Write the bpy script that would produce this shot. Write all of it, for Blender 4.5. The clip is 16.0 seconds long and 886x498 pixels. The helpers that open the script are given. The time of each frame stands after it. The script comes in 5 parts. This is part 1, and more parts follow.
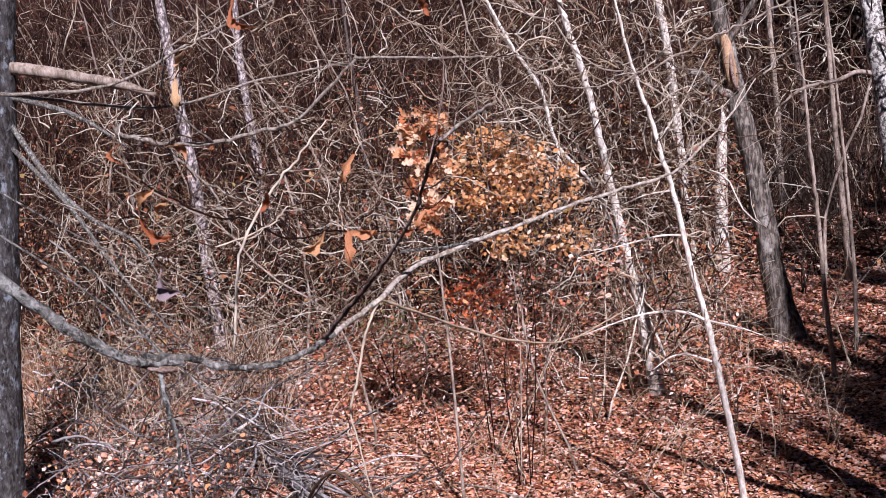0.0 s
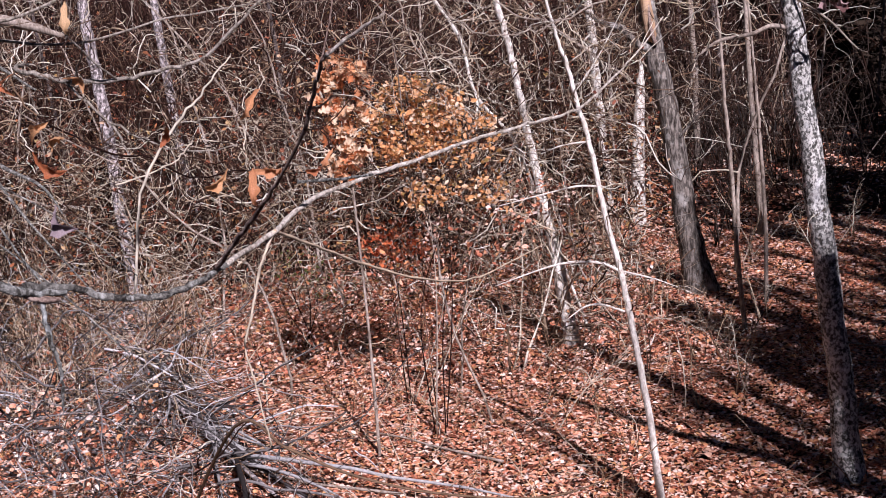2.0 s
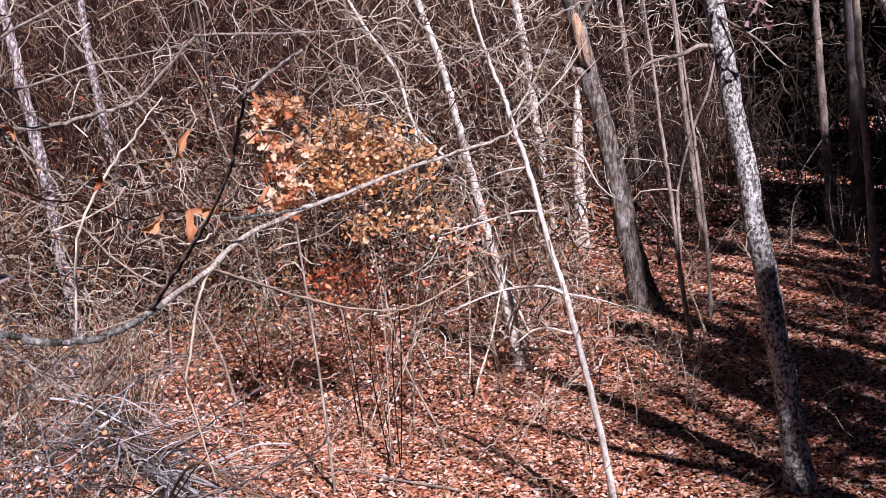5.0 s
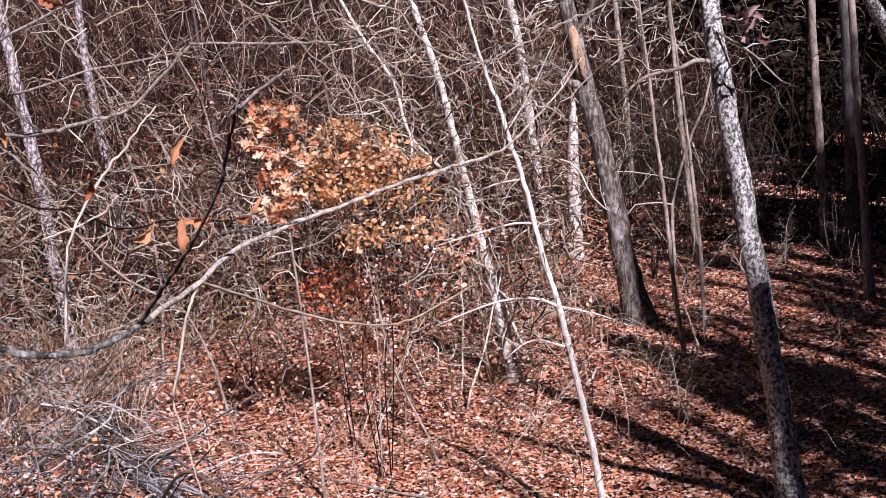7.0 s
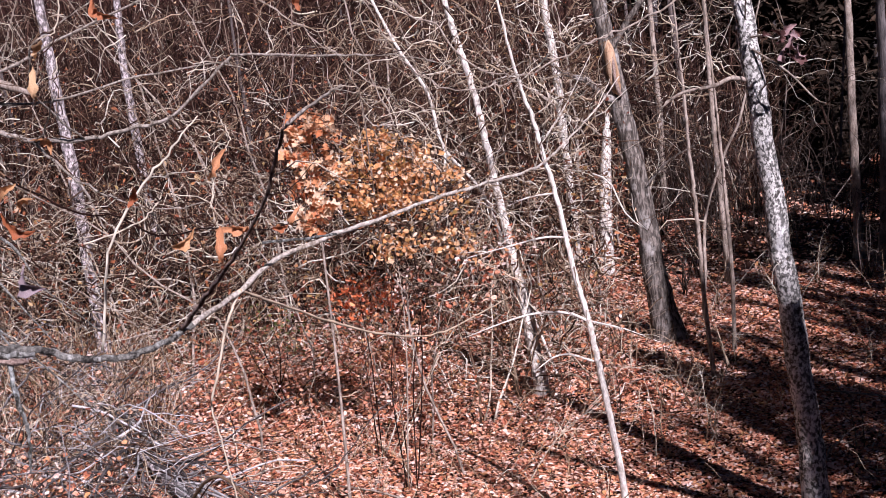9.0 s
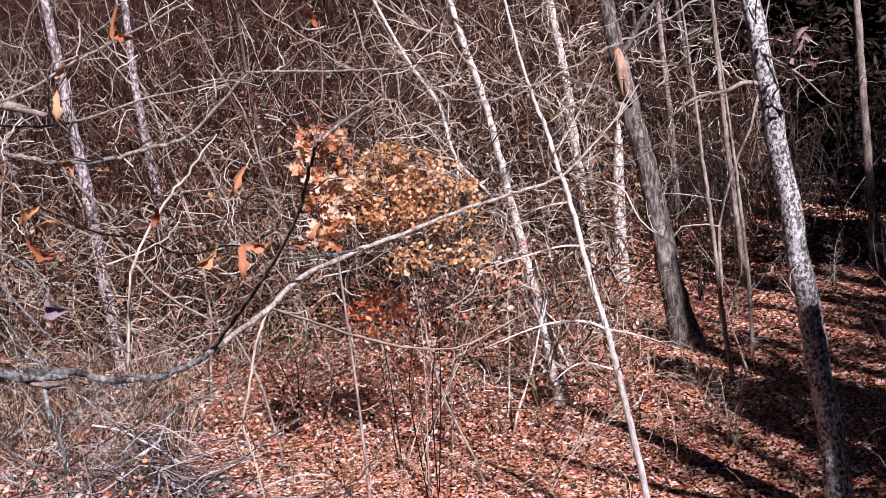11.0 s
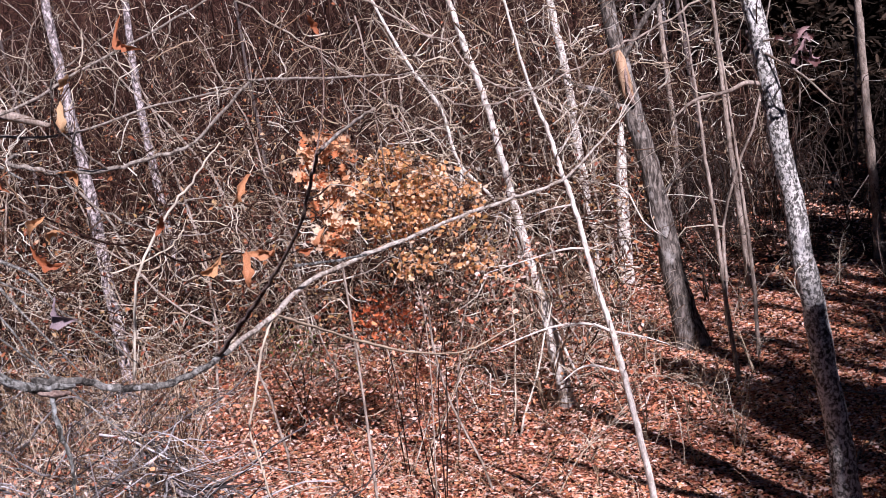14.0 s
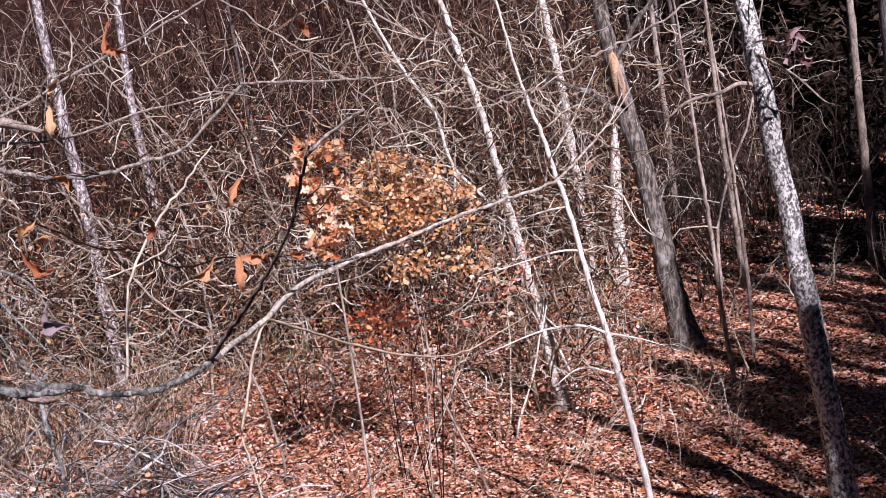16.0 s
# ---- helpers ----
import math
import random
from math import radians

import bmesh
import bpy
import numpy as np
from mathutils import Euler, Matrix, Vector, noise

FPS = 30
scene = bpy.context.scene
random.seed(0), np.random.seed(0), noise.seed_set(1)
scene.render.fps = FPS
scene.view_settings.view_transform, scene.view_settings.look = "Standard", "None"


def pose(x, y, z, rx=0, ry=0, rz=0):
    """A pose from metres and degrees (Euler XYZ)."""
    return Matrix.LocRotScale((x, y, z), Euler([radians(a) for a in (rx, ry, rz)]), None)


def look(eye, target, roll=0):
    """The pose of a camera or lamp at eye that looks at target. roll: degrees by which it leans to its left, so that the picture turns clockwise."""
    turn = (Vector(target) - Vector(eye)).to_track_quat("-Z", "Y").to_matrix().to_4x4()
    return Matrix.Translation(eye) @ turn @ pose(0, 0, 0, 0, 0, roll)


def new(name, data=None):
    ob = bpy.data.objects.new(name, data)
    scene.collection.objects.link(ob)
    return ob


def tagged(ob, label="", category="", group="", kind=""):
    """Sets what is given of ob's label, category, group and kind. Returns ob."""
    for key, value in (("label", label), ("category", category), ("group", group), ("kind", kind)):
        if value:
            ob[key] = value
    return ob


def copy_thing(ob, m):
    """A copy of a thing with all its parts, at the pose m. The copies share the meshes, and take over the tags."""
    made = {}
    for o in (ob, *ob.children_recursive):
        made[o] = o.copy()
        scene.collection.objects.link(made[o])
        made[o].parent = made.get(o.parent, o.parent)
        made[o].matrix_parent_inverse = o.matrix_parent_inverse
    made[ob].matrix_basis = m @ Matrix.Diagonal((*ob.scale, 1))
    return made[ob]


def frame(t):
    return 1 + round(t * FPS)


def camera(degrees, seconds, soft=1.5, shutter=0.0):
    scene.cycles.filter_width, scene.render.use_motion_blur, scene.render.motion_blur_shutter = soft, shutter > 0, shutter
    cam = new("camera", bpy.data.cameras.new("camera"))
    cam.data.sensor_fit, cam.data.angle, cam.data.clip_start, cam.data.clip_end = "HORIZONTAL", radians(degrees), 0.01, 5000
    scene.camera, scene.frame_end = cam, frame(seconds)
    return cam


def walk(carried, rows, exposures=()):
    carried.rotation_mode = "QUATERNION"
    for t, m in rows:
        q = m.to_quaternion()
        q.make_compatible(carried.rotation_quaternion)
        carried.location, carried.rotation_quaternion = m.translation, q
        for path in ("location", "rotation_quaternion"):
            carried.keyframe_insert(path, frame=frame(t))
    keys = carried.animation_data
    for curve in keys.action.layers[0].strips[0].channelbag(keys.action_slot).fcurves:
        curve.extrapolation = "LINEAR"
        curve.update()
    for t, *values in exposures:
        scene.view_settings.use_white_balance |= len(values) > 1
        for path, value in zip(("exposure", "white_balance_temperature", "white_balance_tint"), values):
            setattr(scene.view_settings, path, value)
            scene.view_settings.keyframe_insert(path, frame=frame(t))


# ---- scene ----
# ---------------------------------------------------------------- camera
cam = camera(41.0, 16.0, soft=0.3)
# seconds, eye x y z, heading to the left, pitch, roll
ROWS = [
    (0.0, -0.078, 0.000, 4.062, 7.86, -6.65, -6.64),
    (0.5, -0.058, 0.020, 4.033, 8.28, -6.87, -8.29),
    (1.0, -0.083, 0.020, 4.054, 6.82, -6.78, -5.58),
    (1.5, -0.045, -0.001, 4.050, 5.56, -7.46, -4.44),
    (2.0, -0.047, 0.039, 4.014, 4.26, -9.28, -5.70),
    (2.5, -0.029, 0.011, 3.993, 2.35, -9.48, -8.24),
    (3.0, -0.001, 0.026, 4.006, -0.13, -8.66, -9.46),
    (3.5, 0.000, 0.000, 4.000, -0.00, -9.00, -9.00),
    (4.0, -0.019, 0.014, 4.006, 1.30, -8.34, -7.83),
    (6.3, -0.024, 0.009, 4.012, 1.64, -8.03, -8.13),
    (6.5, -0.021, 0.014, 4.011, 1.54, -8.01, -7.66),
    (7.0, -0.018, 0.030, 4.020, 1.19, -7.69, -7.19),
    (7.5, -0.018, 0.020, 4.021, 1.50, -7.58, -7.01),
    (8.0, -0.015, 0.014, 4.027, 1.36, -7.18, -6.23),
    (8.5, -0.020, 0.012, 4.023, 1.94, -7.46, -6.59),
    (9.0, -0.027, -0.008, 4.032, 2.58, -6.99, -6.12),
    (9.2, -0.040, -0.009, 4.036, 2.97, -6.83, -6.36),
    (11.3, -0.054, -0.010, 4.038, 3.11, -6.37, -7.58),
    (11.5, -0.055, -0.009, 4.038, 3.21, -6.45, -7.30),
    (12.0, -0.055, -0.015, 4.039, 3.47, -6.47, -7.39),
    (12.5, -0.055, -0.016, 4.040, 3.47, -6.38, -7.53),
    (13.0, -0.052, -0.019, 4.040, 3.43, -6.39, -7.56),
    (13.5, -0.050, -0.016, 4.038, 3.07, -6.15, -8.03),
    (14.0, -0.050, -0.019, 4.039, 3.32, -6.13, -8.38),
    (14.5, -0.050, -0.022, 4.039, 3.65, -6.12, -7.85),
    (15.0, -0.048, -0.013, 4.037, 3.69, -6.19, -8.09),
    (15.5, -0.047, -0.014, 4.036, 3.49, -5.93, -8.29),
    (16.0, -0.046, -0.008, 4.035, 3.05, -6.01, -8.77),
]


def eye_pose(x, y, z, heading, pitch, roll):
    h, p = radians(heading), radians(pitch)
    ahead = Vector((-math.sin(h) * math.cos(p), math.cos(h) * math.cos(p), math.sin(p)))
    return look((x, y, z), Vector((x, y, z)) + ahead, roll)


walk(cam, [(r[0], eye_pose(*r[1:])) for r in ROWS], exposures=[(0.0, 0.68, 5440, 36), (2.5, 0.66, 5440, 35), (4.5, 0.77, 5440, 36), (9.0, 0.84, 5440, 37), (16.0, 0.85, 5440, 37)])

# ---------------------------------------------------------------- world and sun
SUN_AZ = Vector((0.37, -0.93, 0)).normalized()   # towards the sun, on the map
SUN_EL = radians(36)
world = bpy.data.worlds.new("world")
scene.world = world
world.use_nodes = True
wn = world.node_tree
sky = wn.nodes.new("ShaderNodeTexSky")
sky.sky_type, sky.sun_disc, sky.sun_elevation = "NISHITA", False, SUN_EL
sky.air_density, sky.dust_density, sky.ozone_density = 0.13, 0.02, 1.0
sky.sun_rotation = math.atan2(SUN_AZ.x, SUN_AZ.y)
wn.links.new(sky.outputs["Color"], wn.nodes["Background"].inputs["Color"])
wn.nodes["Background"].inputs["Strength"].default_value = 0.05
sun_data = bpy.data.lights.new("sun", "SUN")
sun_data.energy, sun_data.angle, sun_data.color = 5.0, radians(0.55), (1.0, 0.93, 0.84)
sun = new("sun", sun_data)
to_sun = SUN_AZ * math.cos(SUN_EL) + Vector((0, 0, math.sin(SUN_EL)))
sun.matrix_world = look(to_sun * 60, (0, 0, 0))


# ---------------------------------------------------------------- materials
def nodes_of(name):
    m = bpy.data.materials.new(name)
    m.use_nodes = True
    nt = m.node_tree
    return m, nt, nt.nodes["Principled BSDF"]


def ramp(nt, stops, source=None):
    n = nt.nodes.new("ShaderNodeValToRGB")
    els = n.color_ramp.elements
    while len(els) < len(stops):
        els.new(0.5)
    for e, (p, c) in zip(els, stops):
        e.position, e.color = p, (*c, 1)
    if source is not None:
        nt.links.new(source, n.inputs["Fac"])
    return n.outputs["Color"]


def noise_of(nt, scale, detail=4, stretch=(1, 1, 1), rough=0.6):
    co = nt.nodes.new("ShaderNodeTexCoord")
    mp = nt.nodes.new("ShaderNodeMapping")
    mp.inputs["Scale"].default_value = stretch
    nt.links.new(co.outputs["Object"], mp.inputs["Vector"])
    n = nt.nodes.new("ShaderNodeTexNoise")
    n.inputs["Scale"].default_value, n.inputs["Detail"].default_value, n.inputs["Roughness"].default_value = scale, detail, rough
    nt.links.new(mp.outputs["Vector"], n.inputs["Vector"])
    return n.outputs["Fac"]


def mixed(nt, a, b, fac, blend="MIX"):
    n = nt.nodes.new("ShaderNodeMix")
    n.data_type, n.blend_type = "RGBA", blend
    nt.links.new(a, n.inputs[6])
    nt.links.new(b, n.inputs[7])
    if isinstance(fac, float):
        n.inputs[0].default_value = fac
    else:
        nt.links.new(fac, n.inputs[0])
    return n.outputs[2]


def bumped(nt, bsdf, height, strength, distance=0.01):
    b = nt.nodes.new("ShaderNodeBump")
    b.inputs["Strength"].default_value, b.inputs["Distance"].default_value = strength, distance
    nt.links.new(height, b.inputs["Height"])
    nt.links.new(b.outputs["Normal"], bsdf.inputs["Normal"])


def bark(name, dark, mid, pale, blotch=9.0, furrow=(1, 1, 0.25), lichen=None, lo=0.38, hi=0.62, grain=38, spots=5.0, patchy=0.5):
    m, nt, bs = nodes_of(name)
    fine = noise_of(nt, grain, 6, furrow, 0.7)
    big = noise_of(nt, blotch, 4, (1, 1, 0.55), 0.65)
    base = ramp(nt, [(lo, dark), (0.5, mid), (hi, pale)], fine)
    patch = ramp(nt, [(0.42, mid), (0.56, pale)], big)
    col = mixed(nt, base, patch, patchy)
    if lichen:
        spot = noise_of(nt, spots, 5, (1, 1, 0.6), 0.7)
        tone = ramp(nt, [(0.0, lichen), (1.0, lichen)], spot)
        mask = ramp(nt, [(0.54, (0, 0, 0)), (0.66, (0.75, 0.75, 0.75))], spot)
        col = mixed(nt, col, tone, mask)
    nt.links.new(col, bs.inputs["Base Color"])
    bs.inputs["Roughness"].default_value = 0.9
    bs.inputs["Specular IOR Level"].default_value = 0.1
    bumped(nt, bs, fine, 0.7, 0.02)
    return m


def island(nt):
    """A chance value for each piece, in joined meshes and in single ones."""
    add = nt.nodes.new("ShaderNodeMath")
    add.operation = "ADD"
    nt.links.new(nt.nodes.new("ShaderNodeNewGeometry").outputs["Random Per Island"], add.inputs[0])
    nt.links.new(nt.nodes.new("ShaderNodeObjectInfo").outputs["Random"], add.inputs[1])
    wrap = nt.nodes.new("ShaderNodeMath")
    wrap.operation = "FRACT"
    nt.links.new(add.outputs[0], wrap.inputs[0])
    return wrap.outputs[0]


def twig_stuff(name, stops, grain=25):
    m, nt, bs = nodes_of(name)
    col = ramp(nt, stops, island(nt))
    fine = ramp(nt, [(0.3, (0.5, 0.5, 0.5)), (0.7, (1, 1, 1))], noise_of(nt, grain, 3))
    nt.links.new(mixed(nt, col, fine, 1.0, "MULTIPLY"), bs.inputs["Base Color"])
    bs.inputs["Roughness"].default_value = 0.8
    bs.inputs["Specular IOR Level"].default_value = 0.06
    return m


def leaf_stuff(name, stops, source="island", through_light=0.25, rough=0.6, vein=60, gloss=0.18):
    m, nt, bs = nodes_of(name)
    if source == "island":
        fac = island(nt)
    else:
        fac = nt.nodes.new("ShaderNodeObjectInfo").outputs["Random"]
    col = ramp(nt, stops, fac)
    fine = ramp(nt, [(0.35, (0.62, 0.6, 0.58)), (0.65, (1, 1, 1))], noise_of(nt, vein, 4))
    col = mixed(nt, col, fine, 1.0, "MULTIPLY")
    nt.links.new(col, bs.inputs["Base Color"])
    bs.inputs["Roughness"].default_value = rough
    bs.inputs["Specular IOR Level"].default_value = gloss
    if through_light:
        tr = nt.nodes.new("ShaderNodeBsdfTranslucent")
        nt.links.new(col, tr.inputs["Color"])
        mx = nt.nodes.new("ShaderNodeMixShader")
        mx.inputs[0].default_value = through_light
        nt.links.new(bs.outputs[0], mx.inputs[1])
        nt.links.new(tr.outputs[0], mx.inputs[2])
        nt.links.new(mx.outputs[0], nt.nodes["Material Output"].inputs["Surface"])
    return m


M_WHITE = bark("bark_pale_lichen", (0.016, 0.014, 0.011), (0.17, 0.158, 0.125), (0.64, 0.62, 0.52), 24, (1, 1, 0.8), (0.8, 0.79, 0.69), 0.45, 0.54, 34, 12.0, 0.2)
M_OAK = bark("bark_grey_brown", (0.014, 0.011, 0.008), (0.08, 0.067, 0.05), (0.26, 0.225, 0.175), 10, (1, 1, 0.22), (0.44, 0.42, 0.35), 0.43, 0.59, 30, 5.0, 0.25)
M_BIRCH = bark("bark_birch", (0.05, 0.034, 0.022), (0.45, 0.39, 0.29), (0.84, 0.8, 0.66), 14, (1, 1, 0.5), None, 0.44, 0.57, 26)
M_SAP = bark("bark_sapling", (0.2, 0.16, 0.11), (0.58, 0.52, 0.4), (0.84, 0.79, 0.65), 20, (1, 1, 0.5), None, 0.38, 0.6, 30)
M_LEFT = bark("bark_mauve_grey", (0.02, 0.015, 0.013), (0.14, 0.115, 0.1), (0.56, 0.5, 0.44), 20, (1, 1, 0.6), None, 0.44, 0.56, 24, 5.0, 0.28)
M_POLE = bark("bark_pole", (0.06, 0.045, 0.032), (0.21, 0.165, 0.115), (0.44, 0.37, 0.28), 10, (1, 1, 0.3))
M_BACK = bark("bark_woodland", (0.022, 0.018, 0.015), (0.075, 0.06, 0.05), (0.16, 0.13, 0.105), 8, (1, 1, 0.25))
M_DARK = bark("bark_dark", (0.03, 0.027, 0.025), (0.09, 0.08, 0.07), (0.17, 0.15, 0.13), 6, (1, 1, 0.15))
M_LIMB = bark("bark_green_grey_limb", (0.008, 0.007, 0.005), (0.07, 0.066, 0.05), (0.36, 0.36, 0.3), 40, (1, 1, 1), (0.6, 0.63, 0.55), 0.45, 0.57, 110, 30.0)
M_LIMBPALE = bark("bark_pale_limb", (0.06, 0.045, 0.03), (0.34, 0.285, 0.2), (0.68, 0.62, 0.49), 40, (1, 1, 0.6), None, 0.42, 0.6, 110)
M_LIMBTAN = bark("bark_tan_branch", (0.035, 0.027, 0.02), (0.18, 0.15, 0.105), (0.44, 0.39, 0.3), 40, (1, 1, 0.6), None, 0.42, 0.6, 90)
M_LIMBMID = bark("bark_brown_grey_limb", (0.006, 0.005, 0.004), (0.05, 0.045, 0.035), (0.26, 0.25, 0.2), 40, (1, 1, 1), (0.5, 0.5, 0.42), 0.45, 0.58, 110, 36.0)
M_LIMBDARK = bark("bark_dark_limb", (0.04, 0.025, 0.019), (0.19, 0.125, 0.09), (0.42, 0.32, 0.24), 60, (1, 1, 1), None, 0.42, 0.6, 110)
M_WOOD = bark("split_wood", (0.1, 0.05, 0.025), (0.36, 0.22, 0.115), (0.52, 0.36, 0.21), 9, (1, 1, 0.12), None, 0.42, 0.6, 30)
M_TWIG = twig_stuff("twig_grey", [(0.0, (0.018, 0.008, 0.005)), (0.46, (0.075, 0.037, 0.021)), (0.66, (0.23, 0.145, 0.078)), (0.8, (0.484, 0.3828, 0.242)), (0.91, (0.7216, 0.6424, 0.4576)), (1.0, (0.8096, 0.7568, 0.5896))])
# brown stems, colour lowered to stand for shade between the thicket's layers
M_STEM = twig_stuff("stem_brown_shaded", [(0.0, (0.0144, 0.00648, 0.00432)), (0.55, (0.0432, 0.0198, 0.0126)), (0.84, (0.144, 0.081, 0.0504)), (0.94, (0.36, 0.28, 0.19)), (1.0, (0.66, 0.58, 0.44))])
# dimmed copy of the brown twig colours, with the open woods' shade in it
M_SHADETWIG = twig_stuff("twig_shade_toned", [(0.0, (0.016, 0.0104, 0.0072)), (0.6, (0.056, 0.0384, 0.0264)), (0.9, (0.12, 0.092, 0.068)), (1.0, (0.256, 0.216, 0.168))])
M_PALE = twig_stuff("twig_pale", [(0.0, (0.045, 0.023, 0.013)), (0.36, (0.19, 0.12, 0.066)), (0.58, (0.5, 0.385, 0.235)), (0.78, (0.72, 0.63, 0.441)), (1.0, (0.828, 0.774, 0.603))])
M_STRAW = twig_stuff("straw_stalk", [(0.0, (0.09, 0.045, 0.022)), (0.35, (0.32, 0.2, 0.1)), (0.7, (0.62, 0.45, 0.26)), (1.0, (0.86, 0.74, 0.52))])
M_FALLEN = twig_stuff("dead_branch_grey", [(0.0, (0.03, 0.025, 0.022)), (0.4, (0.12, 0.105, 0.09)), (0.7, (0.3, 0.28, 0.245)), (0.88, (0.52, 0.5, 0.45)), (1.0, (0.76, 0.74, 0.67))])
LITTER = [(0.0, (0.06, 0.02, 0.01)), (0.17, (0.23, 0.073, 0.034)), (0.32, (0.54, 0.18, 0.085)), (0.43, (0.64, 0.34, 0.13)), (0.55, (0.67, 0.255, 0.135)), (0.7, (0.8, 0.44, 0.255)), (0.86, (0.87, 0.6, 0.43)), (1.0, (0.92, 0.76, 0.62))]
M_LITTER = leaf_stuff("leaf_litter", LITTER, through_light=0.0, rough=0.55, vein=45)
M_FALLENLEAF = leaf_stuff("fallen_leaf", LITTER, "object", 0.0, 0.55, 45)
M_OAKLEAF = leaf_stuff("dry_oak_leaf", [(0.0, (0.52, 0.16, 0.05)), (0.22, (0.76, 0.36, 0.15)), (0.5, (0.87, 0.57, 0.31)), (1.0, (0.92, 0.75, 0.5))], "object", 0.3, 0.4, 25)
M_ORANGELEAF = leaf_stuff("orange_dry_leaf", [(0.0, (0.46, 0.15, 0.055)), (0.35, (0.66, 0.28, 0.12)), (0.65, (0.74, 0.4, 0.17)), (1.0, (0.8, 0.55, 0.28))], "object", 0.4, 0.55, 30)
M_OAKSMALL = leaf_stuff("dry_small_leaves", [(0.0, (0.3, 0.2, 0.06)), (0.2, (0.64, 0.33, 0.1)), (0.5, (0.87, 0.41, 0.15)), (0.78, (0.93, 0.59, 0.29)), (1.0, (0.95, 0.8, 0.56))], "island", 0.3, 0.5)
M_BROWNLEAF = leaf_stuff("brown_leaves", [(0.0, (0.12, 0.035, 0.018)), (0.4, (0.34, 0.11, 0.05)), (0.7, (0.5, 0.21, 0.08)), (0.85, (0.46, 0.31, 0.1)), (1.0, (0.68, 0.46, 0.28))], "island", 0.2, 0.6)
# needle colour taken near black, so the deep shade of the woods is in it
M_NEEDLE = leaf_stuff("evergreen_needles_shade", [(0.0, (0.012, 0.01, 0.007)), (0.6, (0.036, 0.026, 0.017)), (1.0, (0.075, 0.053, 0.033))], "island", 0.1, 0.9, 60, 0.03)
M_DULLLEAF = leaf_stuff("dull_red_leaf", [(0.0, (0.1, 0.04, 0.03)), (0.5, (0.22, 0.11, 0.09)), (1.0, (0.5, 0.36, 0.33))], "object", 0.2, 0.6, 40)
M_GREYLEAF = leaf_stuff("grey_leaf", [(0.0, (0.2, 0.15, 0.145)), (1.0, (0.34, 0.27, 0.26))], "object", 0.2, 0.7, 40)
M_OLD = bark("bark_old_trunk", (0.006, 0.005, 0.004), (0.03, 0.026, 0.022), (0.1, 0.095, 0.085), 14, (1, 1, 0.4), (0.26, 0.3, 0.31), 0.42, 0.6, 34, 12.0, 0.4)
M_REDLEAF = leaf_stuff("red_dry_leaves", [(0.0, (0.5, 0.1, 0.03)), (0.5, (0.74, 0.2, 0.06)), (1.0, (0.88, 0.42, 0.2))], "island", 0.35, 0.5)
M_GREEN = leaf_stuff("green_briar", [(0.0, (0.08, 0.1, 0.02)), (1.0, (0.2, 0.22, 0.06))], "island", 0.3, 0.5)


def soil():
    m, nt, bs = nodes_of("forest_soil")
    a = noise_of(nt, 28, 6, (1, 1, 1), 0.75)
    b = noise_of(nt, 1.3, 3)
    # soil browns, lowered further to stand for shade under the thicket
    c1 = ramp(nt, [(0.36, (0.01, 0.0045, 0.003)), (0.5, (0.036, 0.016, 0.01)), (0.64, (0.11, 0.054, 0.034))], a)
    c2 = ramp(nt, [(0.4, (0.55, 0.5, 0.48)), (0.6, (1, 1, 1))], b)
    nt.links.new(mixed(nt, c1, c2, 1.0, "MULTIPLY"), bs.inputs["Base Color"])
    bs.inputs["Roughness"].default_value = 0.95
    bs.inputs["Specular IOR Level"].default_value = 0.05
    bumped(nt, bs, a, 0.9, 0.04)
    return m


M_SOIL = soil()


# ---------------------------------------------------------------- building helpers
class Builder:
    """Collects vertices and faces of one mesh."""

    def __init__(self):
        self.v, self.f = [], []

    def tube(self, path, radii, sides=6, wobble=0.0, rng=None, cap=True):
        base = len(self.v)
        n = len(path)
        side = Vector((0.31, 0.17, 0.93))
        for i, p in enumerate(path):
            d = (path[min(i + 1, n - 1)] - path[max(i - 1, 0)])
            if d.length < 1e-9:
                d = Vector((0, 0, 1))
            d.normalize()
            u = d.cross(side)
            if u.length < 0.05:
                u = d.cross(Vector((1, 0, 0)))
            u.normalize()
            w = d.cross(u)
            r = radii[i]
            for k in range(sides):
                a = 2 * math.pi * k / sides
                q = r * (1 + (rng.uniform(-wobble, wobble) if wobble else 0.0))
                self.v.append(p + u * (q * math.cos(a)) + w * (q * math.sin(a)))
        for i in range(n - 1):
            for k in range(sides):
                a, b = base + i * sides + k, base + i * sides + (k + 1) % sides
                self.f.append((a, b, b + sides, a + sides))
        if cap:
            self.f.append(tuple(base + k for k in reversed(range(sides))))
            self.f.append(tuple(base + (n - 1) * sides + k for k in range(sides)))

    def mesh(self, name, material, smooth=True):
        me = bpy.data.meshes.new(name)
        me.from_pydata([tuple(v) for v in self.v], [], self.f)
        me.materials.append(material)
        if smooth:
            me.polygons.foreach_set("use_smooth", [True] * len(me.polygons))
        me.update()
        return me


def part(name, built, material, parent, label="", kind="", smooth=True):
    me = built if isinstance(built, bpy.types.Mesh) else built.mesh(name, material, smooth)
    ob = new(name, me)
    ob.parent = parent
    if parent is not None:
        ob.matrix_parent_inverse = parent.matrix_basis.inverted()
    return tagged(ob, label, kind=kind)


def thing(name, at, label, category, group="", kind=""):
    ob = new(name)
    ob.empty_display_size = 0.1
    ob.matrix_basis = Matrix.Translation(at)
    return tagged(ob, label, category, group, kind)


